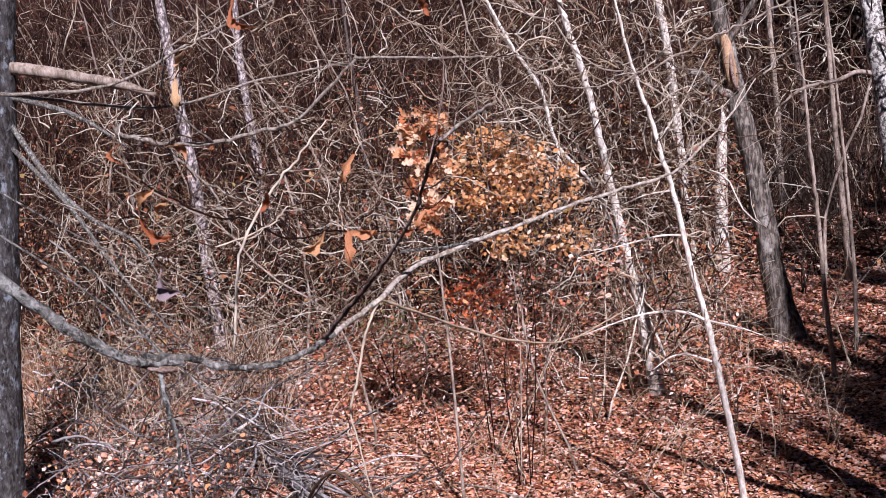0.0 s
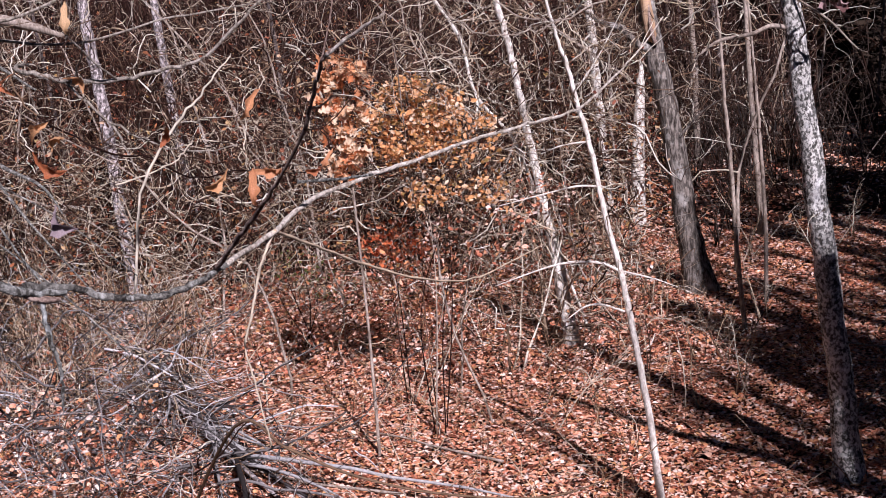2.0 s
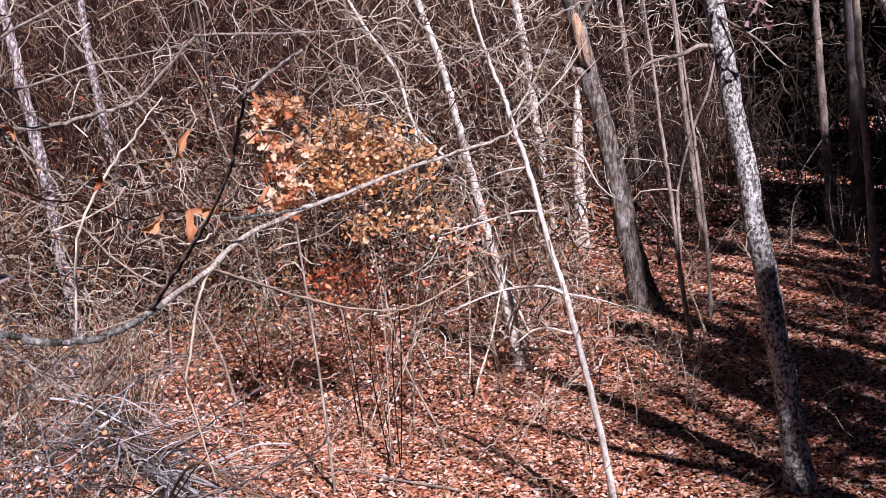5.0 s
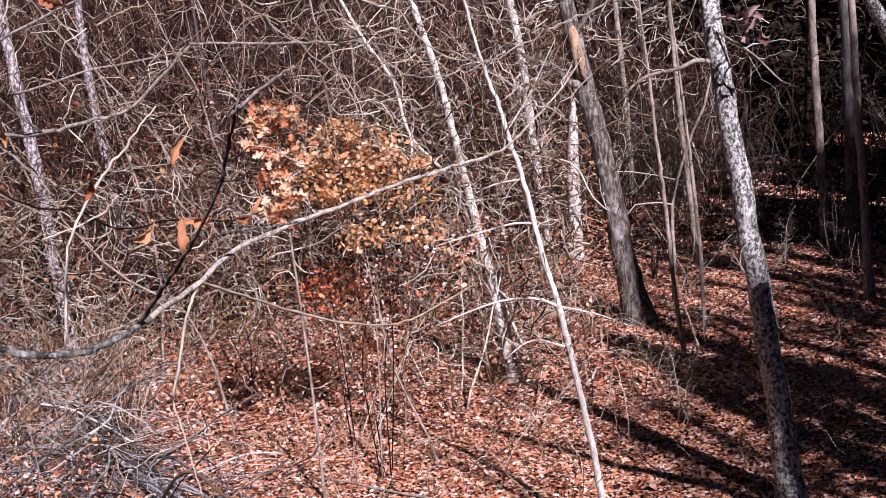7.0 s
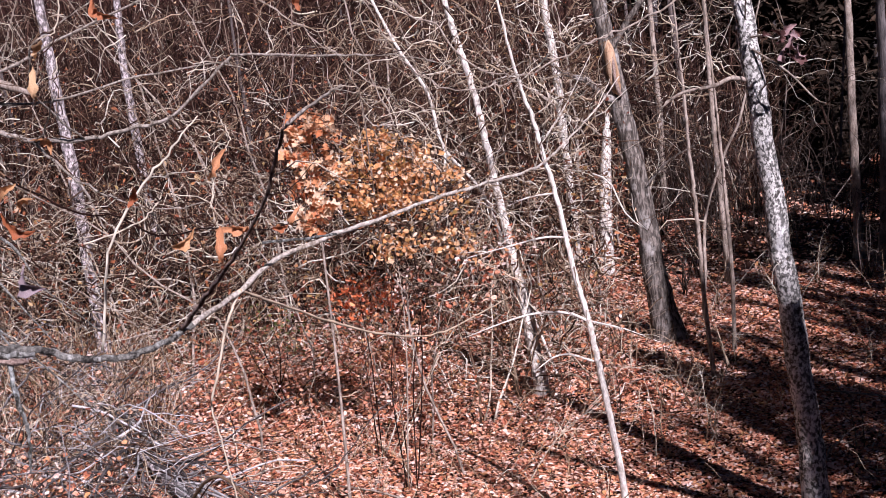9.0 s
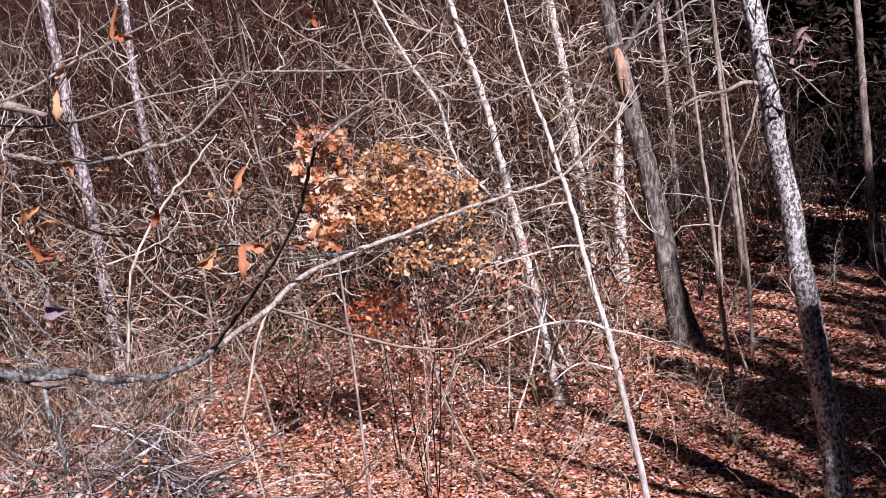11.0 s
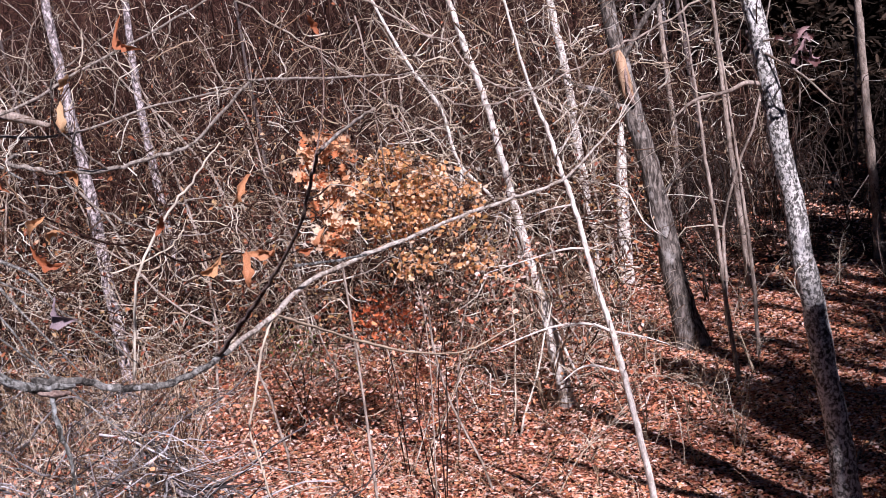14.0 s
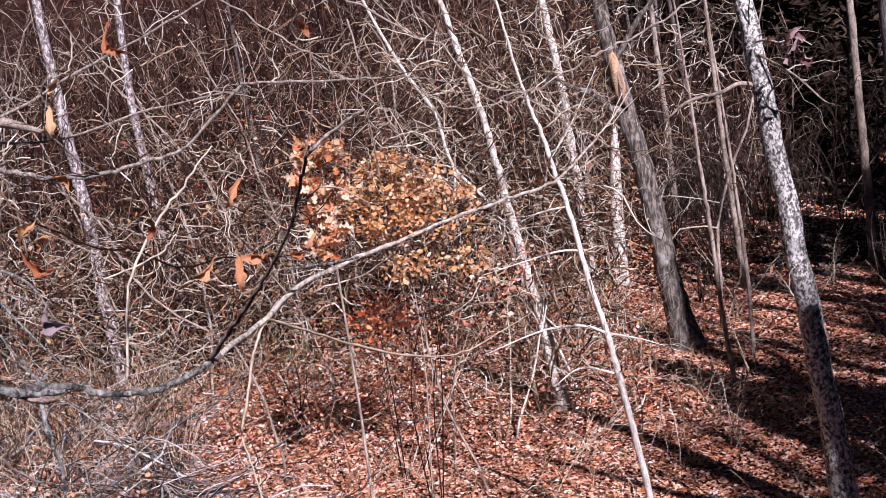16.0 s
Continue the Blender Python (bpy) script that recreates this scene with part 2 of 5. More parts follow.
def spline(points, per=6):
    """A smooth line through points (Catmull-Rom)."""
    P = [Vector(p) for p in points]
    P = [P[0] * 2 - P[1]] + P + [P[-1] * 2 - P[-2]]
    out = []
    for i in range(1, len(P) - 2):
        a, b, c, d = P[i - 1], P[i], P[i + 1], P[i + 2]
        for s in range(per):
            t = s / per
            out.append(0.5 * ((2 * b) + (c - a) * t + (2 * a - 5 * b + 4 * c - d) * t * t + (3 * b - a - 3 * c + d) * t ** 3))
    out.append(P[-2].copy())
    return out


def spread(values, n):
    """The values, evenly drawn out to n."""
    return [float(v) for v in np.interp(np.linspace(0, 1, n), np.linspace(0, 1, len(values)), values)]


def smooth01(a, b, v):
    u = min(max((v - a) / (b - a), 0.0), 1.0)
    return u * u * (3 - 2 * u)


def ground_z(x, y):
    h = 0.045 * (min(max(y, -40), 60) - 10)
    h += 0.35 * max(0.0, min(y, 75) - 20) * smooth01(6.5, -3.0, x - 0.1 * (y - 20)) * smooth01(19, 25, y)
    h += 0.05 * noise.noise(Vector((x * 0.35, y * 0.35, 3.0))) + 0.02 * noise.noise(Vector((x * 1.7, y * 1.7, 9.0)))
    return h


def shoot(rng, start, heading, length, r0, droop=0.0, bend=0.25, segs=5, r1=0.35):
    """A crooked shoot: its line and radii."""
    p, d = Vector(start), Vector(heading).normalized()
    path, step = [p.copy()], length / segs
    for i in range(segs):
        d = (d + Vector((rng.gauss(0, bend), rng.gauss(0, bend), rng.gauss(0, bend) - droop)) * 0.5).normalized()
        p = p + d * step
        path.append(p.copy())
    return path, [r0 * (1 + (r1 - 1) * i / segs) for i in range(segs + 1)]


def twiggery(b, rng, path, r, count, length, sides=3, levels=2, droop=0.0, rise=0.35, from_t=0.15):
    """Twigs along a line, with twigs of their own."""
    for _ in range(count):
        i = rng.randrange(int(len(path) * from_t), len(path) - 1) if len(path) > 2 else 0
        p = path[i].lerp(path[i + 1], rng.random())
        along = (path[i + 1] - path[i]).normalized()
        out = Vector((rng.gauss(0, 1), rng.gauss(0, 1), rng.gauss(0, 0.6))).normalized()
        d = along * rng.uniform(0.1, 0.7) + out + Vector((0, 0, rise))
        L = length * rng.uniform(0.5, 1.3)
        line, rad = shoot(rng, p, d, L, r * rng.uniform(0.7, 1.3), droop, 0.62, 6)
        b.tube(line, rad, sides, cap=False)
        if levels > 1:
            twiggery(b, rng, line, r * 0.6, 2, L * 0.5, sides, levels - 1, droop, rise, 0.2)


# ---------------------------------------------------------------- ground
def build_ground():
    xs = np.concatenate([np.linspace(-600, -45, 12), np.linspace(-40, -15, 22), np.linspace(-14.5, 12, 110), np.linspace(12.6, 45, 28), np.linspace(60, 600, 11)])
    ys = np.concatenate([np.linspace(-600, -20, 12), np.linspace(-15, 6, 15), np.linspace(6.4, 34, 120), np.linspace(34.6, 80, 50), np.linspace(90, 900, 16)])
    verts = [(x, y, ground_z(x, y)) for y in ys for x in xs]
    nx = len(xs)
    faces = [(j * nx + i, j * nx + i + 1, (j + 1) * nx + i + 1, (j + 1) * nx + i) for j in range(len(ys) - 1) for i in range(nx - 1)]
    me = bpy.data.meshes.new("ground")
    me.from_pydata(verts, [], faces)
    me.materials.append(M_SOIL)
    me.polygons.foreach_set("use_smooth", [True] * len(me.polygons))
    tagged(new("ground", me), "forest soil, darkened in colour for thicket shade, under a cover of fallen leaves", "ground", kind="structure")


build_ground()


def leaf_field(name, places, sizes, material, rng, flat=0.35, slim=1.0):
    """Many curled leaves as one mesh: places (n, 3), sizes (n,)."""
    n = len(places)
    # outline of a leaf with its midrib: base, two right, tip, two left
    ref = np.array([[0, -0.5, 0.0], [0.2, -0.2, 0.5], [0.23, 0.18, 0.6], [0, 0.5, 0.1], [-0.23, 0.18, 0.6], [-0.2, -0.2, 0.5]])
    curl = rng.uniform(-0.25, 0.45, n)
    v = np.repeat(ref[None], n, 0)
    v[:, :, 0] *= slim * rng.uniform(0.8, 1.5, (n, 1))
    v[:, :, 2] *= curl[:, None]
    v += rng.normal(0, 0.03, v.shape)
    yaw, tip, roll = rng.uniform(0, 2 * np.pi, n), rng.normal(0, flat, n), rng.normal(0, flat, n)
    c, s = np.cos(tip), np.sin(tip)
    y, z = v[:, :, 1] * c[:, None] - v[:, :, 2] * s[:, None], v[:, :, 1] * s[:, None] + v[:, :, 2] * c[:, None]
    v[:, :, 1], v[:, :, 2] = y, z
    c, s = np.cos(roll), np.sin(roll)
    x, z = v[:, :, 0] * c[:, None] + v[:, :, 2] * s[:, None], -v[:, :, 0] * s[:, None] + v[:, :, 2] * c[:, None]
    v[:, :, 0], v[:, :, 2] = x, z
    c, s = np.cos(yaw), np.sin(yaw)
    x, y = v[:, :, 0] * c[:, None] - v[:, :, 1] * s[:, None], v[:, :, 0] * s[:, None] + v[:, :, 1] * c[:, None]
    v[:, :, 0], v[:, :, 1] = x, y
    v = v * np.asarray(sizes)[:, None, None] + np.asarray(places)[:, None]
    faces = (np.array([[0, 1, 2, 3], [0, 3, 4, 5]])[None] + (np.arange(n) * 6)[:, None, None]).reshape(-1)
    me = bpy.data.meshes.new(name)
    me.vertices.add(n * 6)
    me.vertices.foreach_set("co", v.reshape(-1))
    me.loops.add(n * 8)
    me.loops.foreach_set("vertex_index", faces)
    me.polygons.add(n * 2)
    me.polygons.foreach_set("loop_start", np.arange(n * 2) * 4)
    me.polygons.foreach_set("loop_total", np.full(n * 2, 4))
    me.update(calc_edges=True)
    me.validate()
    me.materials.append(material)
    return me


def build_litter():
    rng = np.random.default_rng(7)
    spans = [(-8, 5, 8.6, 14, 1650, 0.056), (-11, 7, 14, 21, 1050, 0.068), (-13, 4, 21, 25, 330, 0.085), (4, 12, 21, 30, 90, 0.1), (-16, 4, 25, 30, 80, 0.1), (4, 18, 30, 50, 30, 0.17)]
    P, S = [], []
    for x0, x1, y0, y1, per, size in spans:
        n = int((x1 - x0) * (y1 - y0) * per)
        x, y = rng.uniform(x0, x1, n), rng.uniform(y0, y1, n)
        z = np.array([ground_z(a, b) for a, b in zip(x, y)]) + rng.uniform(0.004, 0.026, n)
        P.append(np.stack([x, y, z], 1))
        S.append(size * rng.uniform(0.65, 1.35, n))
    me = leaf_field("leaf_litter", np.concatenate(P), np.concatenate(S), M_LITTER, rng, 0.27)
    tagged(new("leaf_litter", me), "deep litter of rust, tan and brown fallen leaves", "leaves", kind="stuff")


build_litter()


# ---------------------------------------------------------------- trees
def tree(name, label, category, points, radii, material, limbs=(), twigs=0, seed=1, group="", top=None, top_r=0.03, sides=14,
         twig_len=0.8, twig_r=0.006, twig_mat=None, flare=1.35, limb_mat=None, limb_twigs=7, jag=0.075):
    """A trunk through points, drawn on up to top, with limbs given as (points, radii)."""
    rng = random.Random(seed)
    foot = Vector((points[0][0], points[0][1], ground_z(points[0][0], points[0][1])))
    pts = [Vector(p) for p in points]
    pts[0].z = foot.z - 0.06
    rad = list(radii)
    if top:
        pts.append(Vector(top))
        rad.append(top_r)
    line = spline(pts, 8)
    for i in range(3, len(line)):
        line[i] = line[i] + Vector((rng.gauss(0, jag), rng.gauss(0, jag), 0)) * min(rad[0], 0.08)
    # map the radii to the spline's own stations
    stations = [i * 8 for i in range(len(pts))]
    rr = [float(np.interp(i, stations, rad)) for i in range(len(line))]
    for i in range(len(line)):
        rr[i] *= 1 + (flare - 1) * math.exp(-max(line[i].z - foot.z, 0) / 0.22)
    th = thing(name, foot, label, category, group)
    b = Builder()
    b.tube(line, rr, sides, 0.05, rng)
    part("trunk", b, material, th)
    tw = Builder()
    for lp, lr in limbs:
        lb = Builder()
        ll = spline(lp, 6)
        lrr = [float(np.interp(i, np.linspace(0, len(ll) - 1, len(lr)), lr)) for i in range(len(ll))]
        lb.tube(ll, lrr, 7, 0.06, rng)
        limb = part("limb", lb, limb_mat or material, th)
        if limb_twigs:
            spray = Builder()
            twiggery(spray, rng, ll, twig_r, limb_twigs, twig_len * 0.6, 3, 2)
            part("twig_spray", spray, twig_mat or M_TWIG, limb, kind="stuff")
    if twigs:
        twiggery(tw, rng, line, twig_r, twigs, twig_len, 3, 2, 0.02, 0.25, 0.2)
    if tw.v:
        part("twig_spray", tw, twig_mat or M_TWIG, th, kind="stuff")
    return th


# pale lichen-spotted tree
tree("maple_tree", "straight maple trunk with pale grey lichen-blotched bark", "tree",
     [(2.58, 10.2, 0), (2.53, 10.2, 0.95), (2.45, 10.2, 2.0), (2.36, 10.2, 3.11), (2.28, 10.2, 3.99), (2.2, 10.2, 5.0), (2.05, 10.25, 7.5)],
     [0.122, 0.107, 0.1, 0.092, 0.084, 0.078, 0.066], M_WHITE,
     [([(2.28, 10.2, 3.93), (2.1, 10.17, 3.98), (1.93, 10.15, 3.93), (1.65, 10.1, 3.9), (1.45, 10.1, 3.78)], [0.024, 0.019, 0.017, 0.014, 0.008]),
      ([(2.27, 10.1, 4.2), (2.5, 9.9, 3.98), (2.66, 9.75, 3.75), (2.74, 9.7, 3.7)], [0.011, 0.009, 0.007, 0.004]),
      ([(2.36, 10.2, 5.6), (2.9, 10.0, 6.5), (3.6, 9.8, 7.8)], [0.04, 0.03, 0.015])],
     twigs=6, seed=3, top=(1.9, 10.3, 11.5), top_r=0.03, sides=20, limb_twigs=4, limb_mat=M_POLE)
# large grey-brown oak
tree("oak_tree", "grey-brown oak trunk with furrowed bark and a torn hollow", "tree",
     [(2.36, 17.0, 0.3), (2.21, 17.0, 1.29), (2.1, 17.0, 2.56), (1.93, 17.0, 3.72), (1.82, 17.0, 4.62), (1.74, 17.0, 5.4), (1.6, 17.1, 8)],
     [0.215, 0.17, 0.148, 0.138, 0.12, 0.105, 0.09], M_OAK,
     [([(1.9, 16.95, 3.8), (1.68, 16.85, 3.88), (1.47, 16.8, 4.12), (1.2, 16.8, 4.24), (0.9, 16.8, 4.5)], [0.07, 0.055, 0.05, 0.035, 0.02]),
      ([(1.85, 16.95, 4.5), (2.2, 16.8, 5.0), (2.8, 16.6, 5.6)], [0.05, 0.04, 0.02]),
      ([(2.12, 16.9, 2.5), (2.5, 16.7, 2.9), (2.9, 16.6, 3.1)], [0.02, 0.014, 0.006])],
     twigs=8, seed=4, top=(1.4, 17.2, 13), top_r=0.04, sides=22, twig_len=0.9)
# torn wood and the dark hollow on the oak's flank
oak = bpy.data.objects["oak_tree"]
torn = Builder()
torn.tube(spline([(1.9, 16.92, 3.88), (1.875, 16.89, 4.0), (1.85, 16.88, 4.2), (1.82, 16.9, 4.5), (1.8, 16.95, 4.75)], 5), spread([0.04, 0.08, 0.085, 0.075, 0.03], 21), 10, 0.06, random.Random(5))
part("torn_wood", torn, M_WOOD, oak, "orange torn wood where a limb broke off")
hollow = Builder()
hollow.tube(spline([(1.93, 16.83, 3.86), (1.885, 16.79, 3.98), (1.86, 16.785, 4.15), (1.86, 16.82, 4.32), (1.84, 16.84, 4.5)], 5), spread([0.03, 0.03, 0.024, 0.026, 0.008], 21), 8, 0.1, random.Random(6))
part("hollow", hollow, M_LIMBDARK, oak, "black rotten hollow")
# pale sapling
sap_limbs = [
    ([(0.69, 9.89, 2.08), (0.52, 9.87, 2.17), (0.28, 9.84, 2.2), (0.04, 9.82, 2.17), (-0.37, 9.8, 2.06)], [0.013, 0.012, 0.01, 0.008, 0.003]),
    ([(0.7, 9.89, 1.73), (0.52, 9.87, 1.81), (0.37, 9.85, 1.81), (0.21, 9.83, 1.72)], [0.011, 0.01, 0.008, 0.003]),
    ([(0.56, 9.89, 2.81), (0.38, 9.87, 2.83), (0.09, 9.85, 2.79), (-0.28, 9.82, 2.73)], [0.01, 0.009, 0.006, 0.003]),
    ([(0.7, 9.89, 2.08), (0.98, 9.85, 1.99), (1.26, 9.8, 1.86)], [0.009, 0.007, 0.003]),
    ([(0.5, 9.89, 3.19), (0.29, 9.87, 3.18), (0.09, 9.86, 3.12)], [0.009, 0.006, 0.003]),
    ([(0.42, 9.89, 3.6), (0.62, 9.85, 3.85), (0.9, 9.8, 4.3)], [0.009, 0.006, 0.003])]
tree("sapling", "slender pale sapling with arching bare side branches", "sapling",
     [(0.9, 9.89, 0), (0.83, 9.89, 0.9), (0.74, 9.89, 1.68), (0.69, 9.89, 2.08), (0.6, 9.89, 2.54), (0.52, 9.89, 3.13), (0.44, 9.89, 3.52), (0.38, 9.89, 3.84), (0.31, 9.89, 4.08), (0.2, 9.89, 4.72)],
     [0.034, 0.03, 0.027, 0.025, 0.023, 0.021, 0.019, 0.017, 0.014, 0.01], M_SAP, sap_limbs,
     twigs=26, seed=5, top=(0.0, 9.9, 6.2), top_r=0.006, sides=10, twig_len=0.5, twig_r=0.0045, twig_mat=M_PALE, flare=1.15, limb_twigs=6)
# leaning birch
tree("birch_tree", "leaning birch with pale peeling bark and a ragged foot", "tree",
     [(0.39, 14.84, 0.2), (0.32, 14.84, 0.86), (0.25, 14.84, 1.54), (0.18, 14.84, 1.94), (0.08, 14.84, 2.7), (0.01, 14.84, 3.24), (-0.06, 14.84, 3.82), (-0.16, 14.84, 4.39), (-0.28, 14.84, 4.89), (-0.4, 14.84, 5.5)],
     [0.098, 0.086, 0.074, 0.06, 0.05, 0.044, 0.042, 0.04, 0.037, 0.033], M_BIRCH, [],
     twigs=14, seed=6, top=(-0.9, 14.9, 8), top_r=0.012, twig_len=0.7, twig_mat=M_PALE, flare=1.2)
tree("birch_tree", "slim pale birch standing behind the brush", "tree",
     [(1.48, 22, 0.7), (1.43, 22, 2.92), (1.39, 22, 4.39), (1.33, 22, 5.12), (1.26, 22, 5.84), (1.15, 22, 7)],
     [0.09, 0.08, 0.075, 0.07, 0.066, 0.06], M_BIRCH, [], twigs=12, seed=7, top=(0.9, 22, 10), top_r=0.02, twig_len=1.0, flare=1.2)
tree("dead_tree", "dead pale trunk with bark fallen off in patches", "tree",
     [(1.95, 21.5, 0.5), (2.0, 21.5, 1.53), (2.08, 21.5, 2.45), (2.16, 21.5, 3.2), (2.2, 21.5, 3.6)], [0.13, 0.118, 0.105, 0.07, 0.008], M_BIRCH, [], twigs=6, seed=8, flare=1.1)
# two trunks in the thicket
tree("ash_tree", "mauve-grey slim trunk rising from the thicket", "tree",
     [(-6.263, 18.0, 0.4), (-6.303, 18.0, 1.468), (-6.339, 18.0, 2.598), (-6.375, 18.0, 3.754), (-6.438, 18.0, 4.722), (-6.491, 18.0, 5.681), (-6.527, 18.0, 7.053)],
     [0.108, 0.098, 0.094, 0.09, 0.083, 0.076, 0.063], M_LEFT, [], twigs=16, seed=9, top=(-6.55, 18.1, 10.5), top_r=0.03, twig_len=0.9)
tree("ash_tree", "mauve-grey slim trunk half hidden by brush", "tree",
     [(-6.25, 22, 0.7), (-6.35, 22, 1.99), (-6.43, 22, 2.87), (-6.52, 22, 4.69), (-6.54, 22, 5.86), (-6.46, 22, 7.5)],
     [0.095, 0.09, 0.085, 0.076, 0.07, 0.06], M_LEFT, [], twigs=16, seed=10, top=(-6.4, 22.1, 11), top_r=0.03, twig_len=0.9)
# open woods on the other side
tree("pole_tree", "slim pale pole-sized tree in the open woods", "tree",
     [(5.57, 16.62, 0.3), (5.58, 16.62, 1.39), (5.6, 16.62, 2.43), (5.6, 16.62, 3.54), (5.62, 16.62, 5)], [0.068, 0.063, 0.059, 0.055, 0.048], M_POLE, [], twigs=8, seed=11, top=(5.6, 16.7, 9), top_r=0.02)
tree("pole_tree", "slim pale pole-sized tree in the open woods", "tree",
     [(6.4, 21.2, 0.5), (6.43, 21.2, 1.5), (6.43, 21.2, 2.62), (6.47, 21.2, 4.12), (6.5, 21.2, 6)], [0.091, 0.081, 0.076, 0.066, 0.06], M_POLE, [], twigs=8, seed=12, top=(6.6, 21.3, 10), top_r=0.02)
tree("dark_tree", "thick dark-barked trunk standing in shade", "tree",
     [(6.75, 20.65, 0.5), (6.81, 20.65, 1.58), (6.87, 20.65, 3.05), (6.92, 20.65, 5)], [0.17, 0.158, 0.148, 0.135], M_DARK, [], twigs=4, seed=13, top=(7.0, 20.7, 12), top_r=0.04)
tree("forked_tree", "grey trunk that forks into two pale limbs", "tree",
     [(5.99, 15.71, 0.25), (5.94, 15.71, 1.27), (5.93, 15.71, 2.19), (5.93, 15.71, 3.3)], [0.16, 0.15, 0.142, 0.13], M_WHITE,
     [([(5.93, 15.71, 3.2), (5.8, 15.7, 3.9), (5.55, 15.7, 4.5), (5.3, 15.7, 5.5)], [0.12, 0.1, 0.09, 0.06]),
      ([(5.93, 15.71, 3.2), (6.1, 15.7, 3.9), (6.15, 15.7, 5.0), (6.1, 15.7, 7.0)], [0.11, 0.1, 0.09, 0.05])], twigs=0, seed=14)
tree("pole_tree", "thin straight pole tree with a pale lit stem", "tree",
     [(3.88, 20.25, 0.46), (3.87, 20.25, 1.58), (3.84, 20.25, 2.85), (3.83, 20.25, 3.91), (3.83, 20.25, 5.5)], [0.053, 0.048, 0.043, 0.039, 0.03], M_POLE, [], twigs=10, seed=15, top=(3.8, 20.3, 8), top_r=0.01)
tree("pole_tree", "whip-thin brown pole tree", "tree",
     [(3.08, 16.06, 0.26), (3.13, 16.06, 1.28), (3.12, 16.06, 2.46), (3.1, 16.06, 3.23)], [0.03, 0.027, 0.023, 0.019], M_POLE, [], twigs=10, seed=16, top=(3.0, 16.1, 6), top_r=0.006, flare=1.1)
tree("pole_tree", "whip-thin brown pole tree", "tree",
     [(2.57, 14.84, 0.22), (2.52, 14.84, 1.18), (2.51, 14.84, 2.28), (2.48, 14.84, 3.07), (2.47, 14.84, 3.77)], [0.032, 0.028, 0.025, 0.021, 0.018], M_POLE, [], twigs=12, seed=17, top=(2.4, 14.9, 6), top_r=0.006, flare=1.1)
tree("pole_tree", "thin grey pole tree behind the oak", "tree",
     [(3.62, 25, 0.8), (3.59, 25, 1.2), (3.64, 25, 3.35), (3.63, 25, 4.76), (3.63, 25, 6)], [0.066, 0.066, 0.06, 0.054, 0.048], M_POLE, [], twigs=10, seed=18, top=(3.6, 25, 9), top_r=0.01)


# ---------------------------------------------------------------- brush
def build_thicket():
    rng = random.Random(21)
    th = tagged(new("thicket"), "dense thicket of thin brown bare stems, with inner shade put into their colour", "brush", kind="stuff")
    b = Builder()
    n = near = 0
    while n < 4600:
        y = rng.uniform(16.5, 37)
        x = rng.uniform(-0.62 * y - 2, 0.235 * y)
        edge = 18.8 + 1.6 * noise.noise(Vector((x * 0.4, 2.2, 0))) + max(0, x + 1) * 1.1
        if y < edge:
            continue
        n += 1
        h = rng.uniform(1.2, 4.4) * (0.7 if y < edge + 1.5 else 1.0)
        foot = Vector((x, y, ground_z(x, y) - 0.03))
        line, rad = shoot(rng, foot, (rng.gauss(-0.03, 0.2), rng.gauss(0, 0.14), 1), h, y * rng.uniform(0.0004, 0.0010), 0.0, 0.34, 10 if y < 22 else 6, 0.45)
        if near < 280 and y < edge + 2.0 and h > 1.6:
            near += 1
            single = Builder()
            single.tube(line, rad, 4, cap=False)
            part("stem", single, M_TWIG, th)
        else:
            b.tube(line, rad, 3, cap=False)
        for _ in range(rng.randint(2, 5)):
            i = rng.randrange(1, len(line) - 1)
            d = (line[i + 1] - line[i]).normalized() * 0.6 + Vector((rng.gauss(0, 0.9), rng.gauss(0, 0.5), rng.gauss(0.0, 0.4)))
            l2, r2 = shoot(rng, line[i], d, rng.uniform(0.3, 1.2), y * rng.uniform(0.00028, 0.00062), 0.06, 0.75, 6 if y < 24 else 4)
            b.tube(l2, r2, 3, cap=False)
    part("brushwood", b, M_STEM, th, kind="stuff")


build_thicket()


def build_vines():
    rng = random.Random(22)
    b = Builder()
    for _ in range(1250):
        y = rng.uniform(13.2, 23)
        x = rng.uniform(-0.5 * y, 0.1 * y)
        if rng.random() < 0.11:
            y = rng.uniform(22.5, 27)
            x = rng.uniform(0.08, 0.2) * y
        low = ground_z(x, y)
        z = low + abs(rng.gauss(0, 1)) * 1.7 + 0.3 + max(0, y - 14) * 0.14
        if x < -0.3 * y and z > 3.0 and rng.random() < 0.5:
            continue
        if (y < 15 and x < -2.5 and z < 2.2) or (y < 17.5 and x < 0.4 and z < 2.1):
            continue
        a = rng.uniform(0, 2 * math.pi)
        d = (math.cos(a), math.sin(a) * 0.6, rng.uniform(-0.3, 0.8))
        line, rad = shoot(rng, (x, y, z), d, rng.uniform(0.6, 1.9), y * rng.uniform(0.00035, 0.001), rng.uniform(0.0, 0.2), 0.85, 9, 0.4)
        forks = [shoot(rng, line[k], (line[k + 1] - line[k]).normalized() + Vector((rng.gauss(0, 0.8), rng.gauss(0, 0.6), rng.gauss(0.1, 0.7))), rng.uniform(0.2, 0.7), rad[k] * 0.65, 0.05, 0.7, 4, 0.4) for k in rng.sample(range(1, 8), 3)]
        for ln, rd in [(line, rad)] + forks:
            b.tube([p if p.z > ground_z(p.x, p.y) else Vector((p.x, p.y, ground_z(p.x, p.y) + 0.01)) for p in ln], rd, 3, cap=False)
    tagged(part("vine_tangle", b, M_TWIG, None), "tangle of arching grey vines and bare twigs", "brush", kind="stuff")


build_vines()


